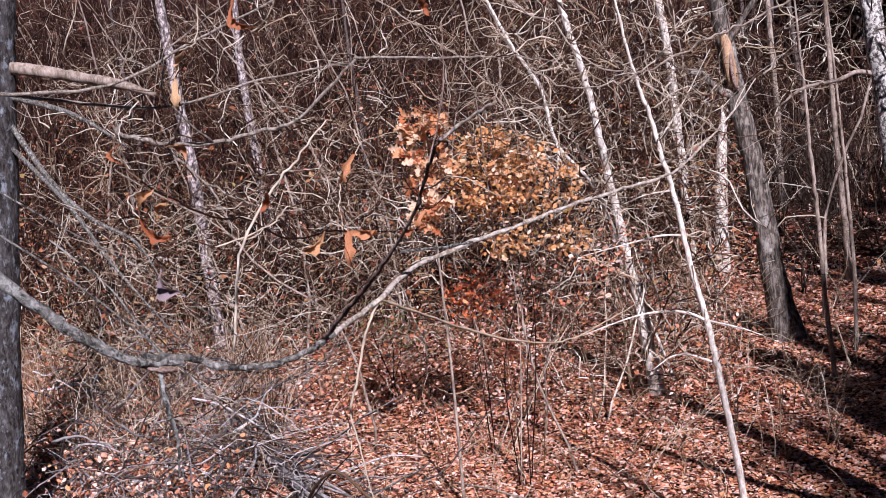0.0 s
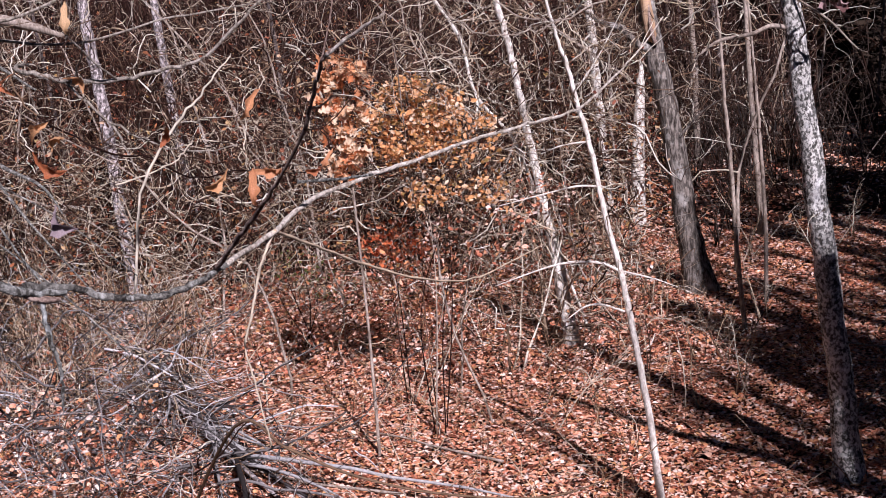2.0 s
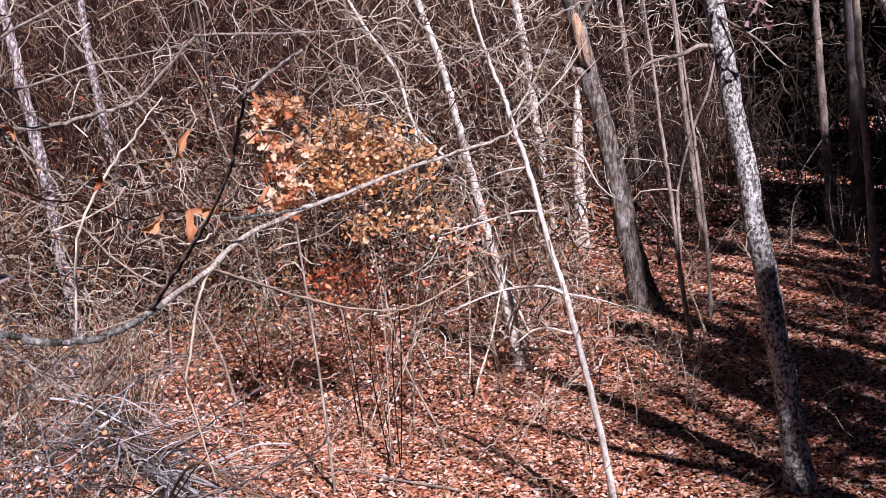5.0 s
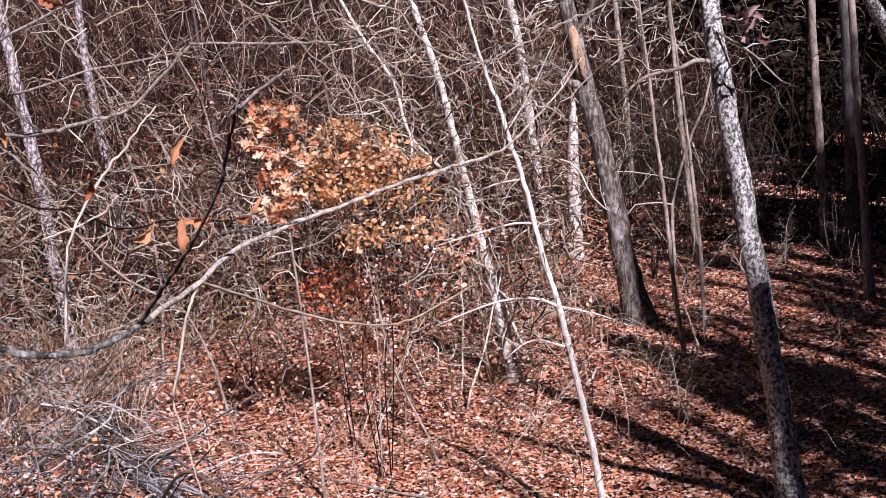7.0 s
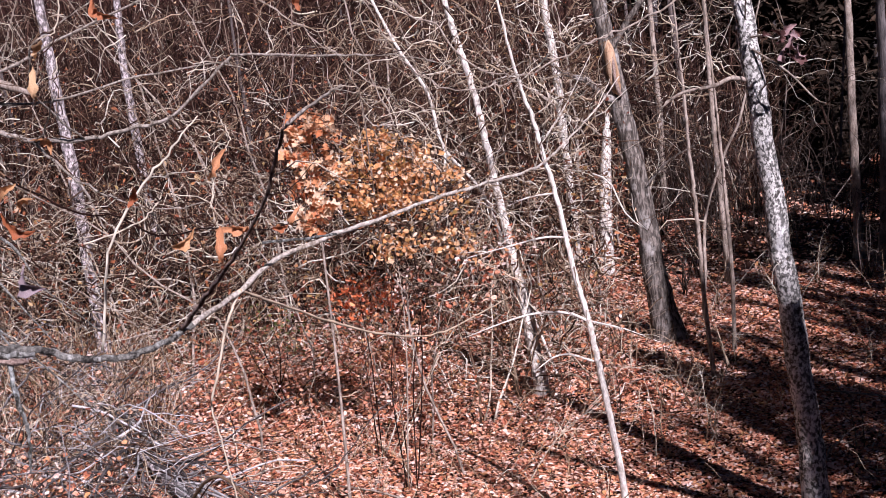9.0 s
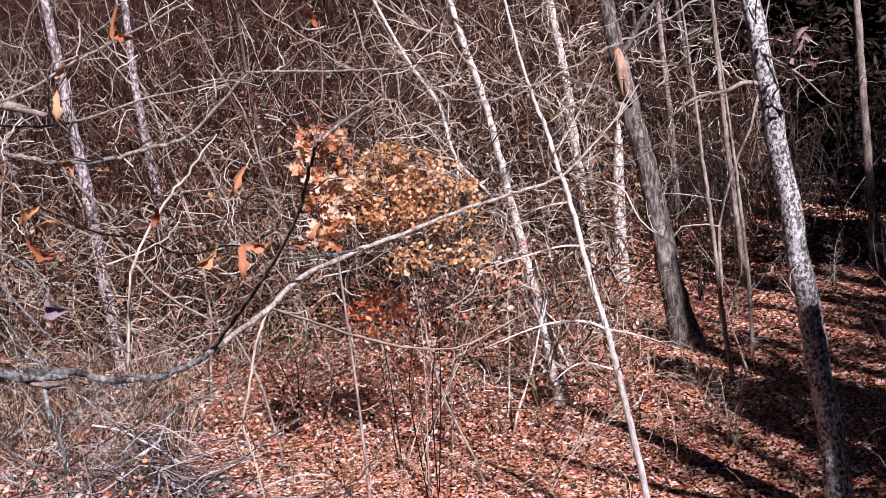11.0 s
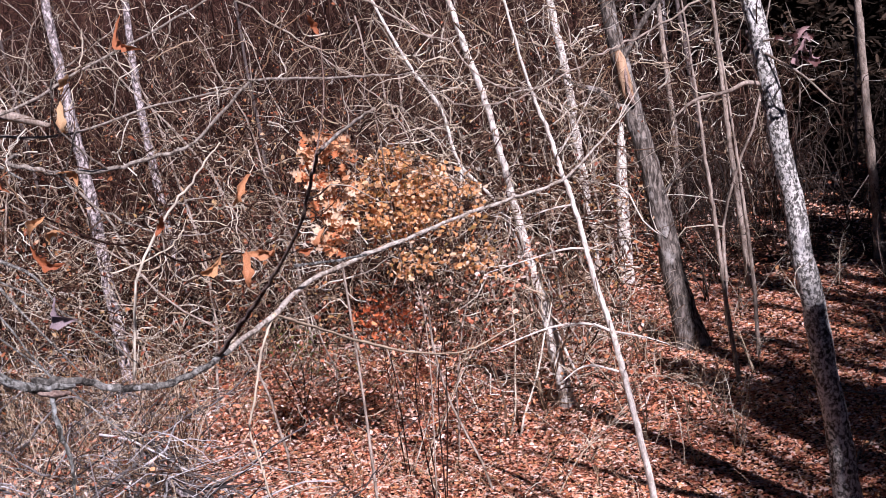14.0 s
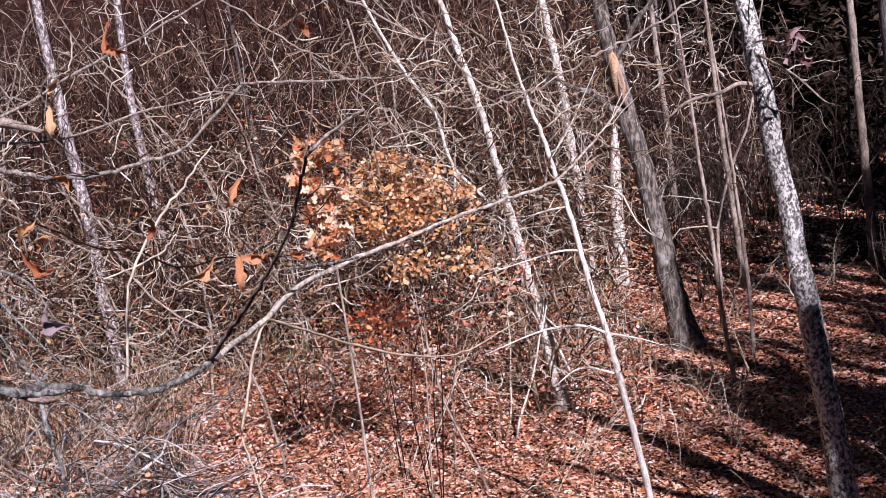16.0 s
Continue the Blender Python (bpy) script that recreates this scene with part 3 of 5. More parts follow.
def build_low_brush():
    """Knee-high dead stalks over the open leaf floor."""
    rng = random.Random(23)
    b = Builder()
    for _ in range(620):
        y = rng.uniform(9.5, 19)
        x = rng.uniform(-0.5 * y, 0.02 * y + 0.6) if rng.random() < 0.8 else rng.uniform(0, 0.33 * y)
        h = rng.uniform(0.2, 0.9)
        line, rad = shoot(rng, (x, y, ground_z(x, y) - 0.02), (rng.gauss(0, 0.5), rng.gauss(0, 0.4), 1), h, rng.uniform(0.003, 0.007), 0.05, 0.3, 5, 0.4)
        b.tube(line, rad, 3, cap=False)
        if rng.random() < 0.6:
            l2, r2 = shoot(rng, line[2], (rng.gauss(0, 1), rng.gauss(0, 1), 0.5), h * 0.5, 0.0025, 0.05, 0.3, 3)
            b.tube(l2, r2, 3, cap=False)
    for _ in range(900):
        y = rng.uniform(13.0, 19.5)
        x = rng.uniform(-0.56, -0.3) * y
        line, rad = shoot(rng, (x, y, ground_z(x, y) - 0.02), (rng.gauss(0, 0.3), rng.gauss(0, 0.3), 1), rng.uniform(0.5, 1.7), y * rng.uniform(0.0003, 0.0006), 0.06, 0.4, 6, 0.4)
        b.tube(line, rad, 3, cap=False)
    tagged(part("dead_stalks", b, M_STRAW, None), "dry brown stalks sticking out of the leaf litter", "brush", kind="stuff")


build_low_brush()


def build_withered_leaves():
    """Brown leaves caught all through the thicket."""
    nrng = np.random.default_rng(24)
    n = 26000
    y = nrng.uniform(15.5, 29, n)
    x = nrng.uniform(-0.52, 0.12, n) * y
    up = np.abs(nrng.normal(0, 1, n)) * 1.5 + 0.05
    lump = np.array([noise.noise(Vector((a * 0.9, b * 0.9, c * 1.2))) for a, b, c in zip(x, y, up)])
    keep = lump > -0.05
    x, y, up = x[keep], y[keep], up[keep]
    z = np.array([ground_z(a, b) for a, b in zip(x, y)]) + up
    me = leaf_field("withered_leaves", np.stack([x, y, z], 1), nrng.uniform(0.04, 0.095, len(x)), M_BROWNLEAF, nrng, 1.1)
    tagged(new("withered_leaves", me), "withered brown and ochre leaves caught in the thicket", "leaves", kind="stuff")


build_withered_leaves()


def build_brush_pile():
    """Loose dead twigs heaped round the fallen treetop."""
    rng = random.Random(25)
    th = tagged(new("brush_pile"), "heap of grey dead twigs on the leaf litter", "brush", kind="stuff")
    for _ in range(280):
        t = rng.random()
        x, y = -8.1 + 5.6 * t + rng.gauss(-0.3, 0.6), 18.6 - 8.0 * t + rng.gauss(0, 0.6)
        if y < 9:
            continue
        z = ground_z(x, y) + abs(rng.gauss(0, 0.3)) + 0.03
        a = math.atan2(-8.0, 5.6) + rng.gauss(0, 0.7)
        d = (math.cos(a), math.sin(a), rng.gauss(0.05, 0.25))
        line, rad = shoot(rng, (x, y, z), d, rng.uniform(0.4, 1.6), rng.uniform(0.004, 0.011), 0.06, 0.4, 8, 0.4)
        line = [p if p.z > ground_z(p.x, p.y) + 0.02 else Vector((p.x, p.y, ground_z(p.x, p.y) + 0.02)) for p in line]
        b = Builder()
        b.tube(line, rad, 4, cap=False)
        part("twig", b, M_TWIG if rng.random() < 0.5 else M_FALLEN, th)


build_brush_pile()


def build_far_brush():
    """Whips between the trunks of the open woods, their shade put into a dim colour."""
    rng = random.Random(26)
    b = Builder()
    for _ in range(1000):
        y = rng.uniform(20, 44)
        x = rng.uniform(0.13, 0.45) * y
        if rng.random() < smooth01(21, 30, y) * 0.9 + 0.1:
            h = rng.uniform(0.6, 3.6)
            line, rad = shoot(rng, (x, y, ground_z(x, y) - 0.03), (rng.gauss(0, 0.25), rng.gauss(0, 0.2), 1), h, y * rng.uniform(0.0003, 0.0008), 0.01, 0.28, 9, 0.4)
            b.tube(line, rad, 3, cap=False)
            for _ in range(3):
                i = rng.randrange(2, 8)
                l2, r2 = shoot(rng, line[i], (rng.gauss(0, 1), rng.gauss(0, 0.6), rng.gauss(0.2, 0.4)), rng.uniform(0.3, 1.1), y * rng.uniform(0.0002, 0.0004), 0.08, 0.4, 5)
                b.tube(l2, r2, 3, cap=False)
    tagged(part("far_brush", b, M_SHADETWIG, None), "sparse whips between the trunks of the open woods, coloured dim for shade", "brush", kind="stuff")


build_far_brush()


def build_tangle():
    """Fine pale twigs lying and arching over the leaf floor."""
    rng = random.Random(27)
    b, g = Builder(), Builder()
    heap = tagged(new("grey_brush"), "grey dead twigs heaped at the edge of the leaf floor", "brush", kind="stuff")
    for k in range(2500):
        y = rng.uniform(9.6, 20.5)
        x = rng.uniform(-0.5, 0.09) * y
        up = abs(rng.gauss(0, 0.45)) + 0.03
        if x > -0.33 * y and y < 15.5 and rng.random() < 0.82:
            continue
        a = rng.uniform(0, 2 * math.pi)
        d = (math.cos(a), math.sin(a) * 0.7, rng.gauss(0.25, 0.4))
        line, rad = shoot(rng, (x, y, ground_z(x, y) + up), d, rng.uniform(0.3, 1.2), y * rng.uniform(0.00025, 0.0006), 0.12, 0.8, 8, 0.4)
        line = [p if p.z > ground_z(p.x, p.y) + 0.02 else Vector((p.x, p.y, ground_z(p.x, p.y) + 0.02)) for p in line]
        (g if x < -0.33 * y and rng.random() < 0.5 else b).tube(line, rad, 3, cap=False)
    for k in range(560):
        y = rng.uniform(10.5, 17.5)
        x = rng.uniform(-0.66, -0.3) * y
        a = rng.gauss(-0.95, 0.8)
        d = (math.cos(a), math.sin(a), rng.gauss(0.15, 0.3))
        line, rad = shoot(rng, (x, y, ground_z(x, y) + abs(rng.gauss(0, 0.3)) + 0.04), d, rng.uniform(0.5, 2.2), rng.choice((0.005, 0.006, 0.008, 0.011, 0.018)), 0.1, 0.35, 10, 0.4)
        line = [p if p.z > ground_z(p.x, p.y) + 0.02 else Vector((p.x, p.y, ground_z(p.x, p.y) + 0.02)) for p in line]
        if k < 290:
            single = Builder()
            single.tube(line, rad, 5)
            part("twig", single, M_FALLEN, heap)
        else:
            g.tube(line, rad, 4, cap=False)
    tagged(part("pale_brush", b, M_PALE, None), "fine pale twigs lying across the leaf floor", "brush", kind="stuff")
    part("brushwood", g, M_FALLEN, heap, kind="stuff")


build_tangle()


def build_caught_leaves():
    """Rusty leaves lodged in the low brush at the back of the leaf floor."""
    nrng = np.random.default_rng(28)
    P = []
    for x0, x1, y0, y1, high, n in ((-0.46, 0.1, 13.5, 21.0, 0.4, 15000), (-0.64, -0.34, 10.5, 16.5, 0.5, 7000), (-0.2, 0.1, 15.0, 20.0, 0.8, 4000)):
        y = nrng.uniform(y0, y1, n)
        x = nrng.uniform(x0, x1, n) * y
        up = np.abs(nrng.normal(0, 1, n)) * high * 0.6 + 0.03
        lump = np.array([noise.noise(Vector((a * 1.3, b * 1.3, c * 1.6))) for a, b, c in zip(x, y, up)])
        k = lump > -0.08
        P.append(np.stack([x[k], y[k], np.array([ground_z(a, b) for a, b in zip(x[k], y[k])]) + up[k]], 1))
    P = np.concatenate(P)
    me = leaf_field("caught_leaves", P, nrng.uniform(0.045, 0.085, len(P)), M_LITTER, nrng, 0.8)
    tagged(new("caught_leaves", me), "rust-coloured dry leaves lodged in low brush", "leaves", kind="stuff")


build_caught_leaves()


def build_pale_vines():
    """Sunlit whips and vines that arch up in front of the thicket."""
    rng = random.Random(29)
    b = Builder()
    for x0, x1, y0, y1, high, n in ((-0.075, 0.09, 12.8, 18.0, 5.2, 680), (-0.52, -0.33, 17.0, 24.0, 2.4, 320), (-0.33, -0.1, 15.5, 20.0, 2.4, 480), (-0.5, -0.08, 13.5, 19.0, 6.0, 220), (-0.62, -0.36, 12.0, 17.0, 1.6, 460)):
        for _ in range(n):
            y = rng.uniform(y0, y1)
            x = rng.uniform(x0, x1) * y
            z = ground_z(x, y) + rng.uniform(0.0, 1.0) ** 1.3 * high
            if x < 0.0 and y < 17 and z < 1.7 and rng.random() < 0.75:
                continue
            fine = 1.0 if x0 == -0.11 else 0.7
            a = rng.uniform(0, 2 * math.pi)
            d = (math.cos(a), math.sin(a) * 0.5, rng.uniform(-0.4, 1.0))
            line, rad = shoot(rng, (x, y, z), d, rng.uniform(0.4, 1.3), y * fine * rng.uniform(0.0004, 0.0012), rng.uniform(0.0, 0.2), 0.95, 7, 0.45)
            line = [p if p.z > ground_z(p.x, p.y) else Vector((p.x, p.y, ground_z(p.x, p.y) + 0.01)) for p in line]
            b.tube(line, rad, 3, cap=False)
    tagged(part("pale_vines", b, M_PALE, None), "sunlit pale whips and vines arching in the brush", "brush", kind="stuff")


build_pale_vines()


# ---------------------------------------------------------------- shrubs and arching understory
def shrub(at, stems, height, seed, label, material=None, lean=0.3, r=0.008):
    rng = random.Random(seed)
    x, y = at
    foot = Vector((x, y, ground_z(x, y)))
    th = thing("shrub", foot, label, "shrub", "shrubs on the leaf floor")
    tw = Builder()
    for _ in range(stems):
        p = foot + Vector((rng.uniform(-0.08, 0.08), rng.uniform(-0.08, 0.08), -0.03))
        line, rad = shoot(rng, p, (rng.gauss(0, lean), rng.gauss(0, lean), 1), height * rng.uniform(0.6, 1.15), r * rng.uniform(0.7, 1.3), 0.02, 0.22, 8, 0.3)
        b = Builder()
        b.tube(line, rad, 5)
        part("stem", b, material or M_PALE, th)
        twiggery(tw, rng, line, r * 0.45, 6, height * 0.33, 3, 2, 0.02, 0.2, 0.25)
    part("twig_spray", tw, material or M_PALE, th, kind="stuff")
    return th


for k, (x, y, n, h) in enumerate([(2.06, 12.5, 4, 1.0), (2.14, 13.6, 5, 1.1), (1.83, 13.9, 4, 0.9), (1.5, 12.2, 3, 0.8), (1.1, 13.2, 2, 1.3), (3.5, 11.9, 3, 0.9),
                                  (-0.28, 11.95, 1, 1.5), (0.1, 11.83, 1, 1.6), (0.7, 16.2, 4, 1.8),
                                  (2.9, 15.3, 4, 1.1), (1.6, 15.6, 4, 1.5), (4.2, 17.5, 4, 1.2), (4.6, 15.0, 3, 0.8), (3.4, 18.6, 5, 1.5),
                                  (5.2, 19.5, 5, 1.2), (4.9, 21.5, 6, 1.4), (1.0, 17.8, 6, 2.2), (0.2, 17.2, 6, 2.4)]):
    shrub((x, y), n, h, 100 + k, "bare multi-stemmed shrub with fine pale twigs on the leaf floor")
# shoots in the woods behind the oak, in the twig colour dimmed for shade
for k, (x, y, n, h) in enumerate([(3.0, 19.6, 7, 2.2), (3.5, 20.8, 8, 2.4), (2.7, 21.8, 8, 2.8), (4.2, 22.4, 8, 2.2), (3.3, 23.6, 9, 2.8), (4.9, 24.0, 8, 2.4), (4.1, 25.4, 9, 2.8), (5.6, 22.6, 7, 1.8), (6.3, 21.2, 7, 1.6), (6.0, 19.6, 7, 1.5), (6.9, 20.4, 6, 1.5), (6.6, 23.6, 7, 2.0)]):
    shrub((x, y), n, h, 140 + k, "bare many-stemmed shrub in the open woods, coloured dim for shade", M_SHADETWIG, 0.24, 0.011)


def arching_tree(at, height, seed, limbs=9, lean=(0, 0), label="thin understory tree with long arching bare branches", r=0.022, reach=1.5, material=None):
    rng = random.Random(seed)
    x, y = at
    foot = Vector((x, y, ground_z(x, y)))
    th = thing("understory_tree", foot, label, "tree", "understory trees in the brush")
    line, rad = shoot(rng, foot - Vector((0, 0, 0.04)), (lean[0], lean[1], 1), height, r if y > 16 else r * 0.6, 0.0, 0.24 if y > 16 else 0.36, 14, 0.35)
    b = Builder()
    b.tube(line, rad, 7, 0.05, rng)
    part("trunk", b, material or M_POLE, th)
    tw = Builder()
    for _ in range(limbs):
        i = rng.randrange(4, 14)
        a = rng.choice((0, math.pi)) + rng.gauss(0, 0.8)
        d = (math.cos(a), math.sin(a) * 0.8, rng.uniform(0.2, 0.9))
        ll, lr = shoot(rng, line[i], d, reach * rng.uniform(0.6, 1.4), rad[i] * rng.uniform(0.3, 0.55), 0.12, 0.44, 13, 0.25)
        lb = Builder()
        lb.tube(ll, lr, 5)
        limb = part("limb", lb, M_PALE if rng.random() < 0.4 else M_TWIG, th)
        tw = Builder()
        twiggery(tw, rng, ll, 0.0044, 11, reach * 0.42, 3, 2, 0.05, 0.15, 0.1)
        part("twig_spray", tw, M_TWIG, limb, kind="stuff")
    return th


for k, (x, y, h, n) in enumerate([(-1.0, 13.4, 5.6, 11), (-2.6, 15.2, 5.5, 10), (-4.2, 14.6, 5.4, 9), (-4.6, 16.6, 6.2, 10),
                                  (-1.8, 16.0, 6.4, 12), (0.9, 15.9, 6.0, 10), (-3.2, 17.2, 6.6, 11), (-5.6, 17.6, 6.6, 10), (1.6, 18.8, 6.4, 10), (0.2, 19.0, 7.0, 11), (-0.6, 12.2, 4.9, 7),
                                  (2.9, 20.5, 6.0, 8), (-7.8, 18.5, 7.0, 10), (-9.0, 22.0, 8.0, 11), (-4.5, 21.0, 7.5, 11), (-2.2, 20.5, 7.2, 11), (-3.0, 13.4, 5.2, 9), (3.0, 17.8, 5.4, 7), (4.6, 19.0, 5.0, 7)]):
    arching_tree((x, y), h, 200 + k, n, (random.Random(k).uniform(-0.12, 0.05), 0), r=0.02 + 0.0006 * (k if k < 18 else 0), reach=1.3 + 0.04 * (k if k < 18 else 0))

shrub((0.02, 14.7), 2, 2.1, 151, "clump of pale slender stems beside the birch", M_PALE, 0.14, 0.02)
shrub((-0.35, 13.9), 3, 2.0, 152, "clump of pale slender stems beside the birch", M_PALE, 0.18, 0.017)

# a leaning young stem, and branches that hang into the opening from trees beside it
tree("leaning_sapling", "pale young stem leaning across the brush", "sapling",
     [(0.66, 15.2, 0.25), (0.2, 15.2, 1.74), (-0.13, 15.2, 2.83), (-0.56, 15.2, 3.46), (-0.7, 15.2, 4.18), (-1.02, 15.2, 4.8), (-1.34, 15.2, 5.59)],
     [0.018, 0.018, 0.02, 0.021, 0.021, 0.02, 0.017], M_BIRCH, [([(-0.56, 15.2, 3.46), (-0.58, 15.1, 3.18), (-0.7, 15.0, 2.95)], [0.016, 0.014, 0.007])],
     twigs=12, seed=31, top=(-1.75, 15.2, 6.8), top_r=0.008, sides=8, twig_len=0.6, twig_mat=M_PALE, flare=1.1)


# ---------------------------------------------------------------- leaves
def oak_leaf(name, seed, lobes=3.0, slim=1.0, curl=0.6, material=M_OAKLEAF, cupped=0.3):
    """A curled dry leaf one unit long, along +y, facing +z."""
    rng = random.Random(seed)
    n = 12
    bm = bmesh.new()
    rows = []
    for i in range(n + 1):
        t = i / n
        w = slim * (0.05 + 0.3 * math.sin(math.pi * min(1, t * 1.02)) ** 0.8) * (0.62 + 0.38 * math.cos(2 * math.pi * lobes * t + math.pi))
        w = max(w, 0.012)
        bend = curl * (t - 0.3) ** 2 + 0.06 * math.sin(5 * t + seed)
        cup = cupped * w + rng.uniform(-0.02, 0.04)
        y = t - 0.0
        tilt = rng.uniform(-0.03, 0.03)
        rows.append([bm.verts.new((-w, y, bend + cup + tilt)), bm.verts.new((0, y, bend)), bm.verts.new((w, y, bend + cup - tilt))])
    for a, b in zip(rows, rows[1:]):
        for k in (0, 1):
            bm.faces.new((a[k], a[k + 1], b[k + 1], b[k]))
    stalk = [bm.verts.new((s * 0.008, y, 0.01)) for y in (-0.18, 0.0) for s in (-1, 1)]
    bm.faces.new((stalk[0], stalk[1], stalk[3], stalk[2]))
    me = bpy.data.meshes.new(name)
    bm.to_mesh(me)
    bm.free()
    me.materials.append(material)
    me.polygons.foreach_set("use_smooth", [True] * len(me.polygons))
    return me


OAK_LEAVES = [oak_leaf("oak_leaf", 1, 3, 1.0, 0.4), oak_leaf("oak_leaf", 2, 3.5, 1.15, -0.35), oak_leaf("oak_leaf", 3, 3, 0.85, 0.8), oak_leaf("oak_leaf", 4, 2.5, 1.3, 0.25)]


def dry_leaf(seed, slim, curl, twist, fold, material=M_ORANGELEAF):
    """A long withered leaf, twisted and folded along its midrib, one unit long along +y."""
    rng = random.Random(seed)
    bm = bmesh.new()
    rows, n = [], 14
    for i in range(n + 1):
        t = i / n
        w = slim * 0.3 * max(math.sin(math.pi * (0.02 + 0.96 * t)), 0) ** 1.1 * (1 + 0.2 * math.sin(t * 17 + seed) + rng.uniform(-0.16, 0.16)) + 0.006
        a = twist * (t - 0.4) + 0.1 * math.sin(6 * t + seed)
        z0, x0 = curl * math.sin(2.4 * t) - 0.05, 0.07 * math.sin(4 * t + seed)
        row = []
        for k in (-1, -0.5, 0, 0.5, 1):
            up = fold * w * (abs(k) ** 1.4) + 0.1 * rng.uniform(-1, 1) * abs(k) + 0.025 * rng.uniform(-1, 1)
            x = w * k * math.cos(min(fold, 1.2) * 0.6)
            row.append(bm.verts.new((x0 + x * math.cos(a) - up * math.sin(a), t, z0 + x * math.sin(a) + up * math.cos(a))))
        rows.append(row)
    for a, b in zip(rows, rows[1:]):
        for k in range(4):
            bm.faces.new((a[k], a[k + 1], b[k + 1], b[k]))
    me = bpy.data.meshes.new("dry_leaf")
    bm.to_mesh(me)
    bm.free()
    me.materials.append(material)
    me.polygons.foreach_set("use_smooth", [True] * len(me.polygons))
    return me


LONG_LEAVES = [dry_leaf(5, 0.55, 0.8, 1.0, 0.9), dry_leaf(6, 0.7, -0.7, -1.3, 1.1), dry_leaf(7, 0.5, 0.9, 1.6, 1.2), dry_leaf(11, 0.62, -0.9, 1.2, 0.8), dry_leaf(12, 0.75, 0.6, -1.0, 1.3)]


def hang_leaf(parent, mesh, at, size, angle, turn, tilt=0.0, label=""):
    """angle: the way the tip points, seen from the front, in degrees from upwards; turn: about its own length."""
    m = Matrix.Translation(at) @ Euler((0, radians(angle), 0)).to_matrix().to_4x4() @ Euler((radians(90 + tilt), 0, 0)).to_matrix().to_4x4() \
        @ Euler((0, radians(turn), 0)).to_matrix().to_4x4() @ Matrix.Diagonal((size, size, size, 1))
    ob = part("leaf", mesh, None, parent, label)
    ob.matrix_basis = m
    return ob


# ---------------------------------------------------------------- the near limb
def near_limb():
    rng = random.Random(41)
    th = thing("tree_limb", (-1.3, 1.45, 4.3), "long bowed limb with grey-green lichen and a knotted elbow", "branch")
    main = spline([(-1.3, 1.45, 4.3), (-1.1, 1.58, 4.06), (-0.97, 1.66, 3.88), (-0.9, 1.71, 3.79), (-0.83, 1.76, 3.725), (-0.76, 1.81, 3.71), (-0.71, 1.83, 3.69), (-0.65, 1.86, 3.68), (-0.59, 1.89, 3.69), (-0.545, 1.93, 3.71)], 8)
    main = [p + Vector((rng.gauss(0, 0.001), rng.gauss(0, 0.001), rng.gauss(0, 0.0012))) for p in main]
    b = Builder()
    rr = []
    for i, p in enumerate(main):
        t = i / (len(main) - 1)
        rr.append(float(np.interp(t, [0, 0.3, 0.46, 0.52, 0.56, 0.7, 0.85, 1.0], [0.0108, 0.009, 0.007, 0.0076, 0.0054, 0.006, 0.0055, 0.0046])))
    cut = int(len(main) * 0.54)
    for k in (9, 14, 22, 27, 33, 47, 58):
        rr[k] *= 1.18
    b.tube(main[:cut + 1], rr[:cut + 1], 12, 0.12, rng)
    part("bough", b, M_LIMB, th)
    b = Builder()
    over = [p + Vector((0, 0, 0.009 * max(0, 1 - i / 12))) for i, p in enumerate(main[cut - 6:])]
    b.tube(over, [0.005, 0.0062] + rr[cut - 4:], 12, 0.11, rng)
    part("bough", b, M_LIMBMID, th, "dark bare middle of the bough")
    b = Builder()
    kp = main[cut - 4]
    b.tube([kp + Vector((-0.03, 0, 0.002)), kp + Vector((-0.012, 0.0, -0.007)), kp + Vector((0.012, 0.0, -0.011)), kp + Vector((0.03, 0.005, -0.013))], [0.004, 0.006, 0.0065, 0.003], 10, 0.3, rng)
    part("knot", b, M_LIMBDARK, th, "black rotten knot under the bough")

    def side(name, pts, radii, material, label="", sides=8):
        line = spline(pts, 7)
        line = [p + Vector((rng.gauss(0, 1), rng.gauss(0, 1), rng.gauss(0, 1))) * radii[0] * 0.22 if 0 < i < len(line) - 1 else p for i, p in enumerate(line)]
        bb = Builder()
        bb.tube(line, [float(np.interp(i, np.linspace(0, len(line) - 1, len(radii)), radii)) * rng.uniform(0.85, 1.2) for i in range(len(line))], sides, 0.12, rng)
        part(name, bb, material, th, label)
        return line

    tip = side("limb", [(-0.545, 1.93, 3.71), (-0.49, 2.08, 3.74), (-0.44, 2.18, 3.775), (-0.35, 2.25, 3.8), (-0.24, 2.34, 3.82), (-0.14, 2.44, 3.84), (-0.05, 2.53, 3.85), (0.08, 2.62, 3.87), (0.16, 2.71, 3.92), (0.24, 2.81, 3.98), (0.31, 2.9, 4.05)],
               [0.0052, 0.0049, 0.0048, 0.0044, 0.004, 0.0036, 0.0032, 0.0026, 0.002, 0.0012], M_LIMBPALE, "pale tapering end of the limb")
    dark = side("dark_limb", [(-0.564, 1.92, 3.703), (-0.508, 1.84, 3.753), (-0.456, 1.76, 3.799), (-0.399, 1.67, 3.85), (-0.325, 1.55, 3.931), (-0.291, 1.48, 3.988), (-0.265, 1.42, 4.024), (-0.25, 1.41, 4.034)],
                [0.004, 0.0038, 0.0034, 0.003, 0.0025, 0.0022, 0.0019, 0.0017], M_LIMBDARK, "black-brown damp fork of the limb")
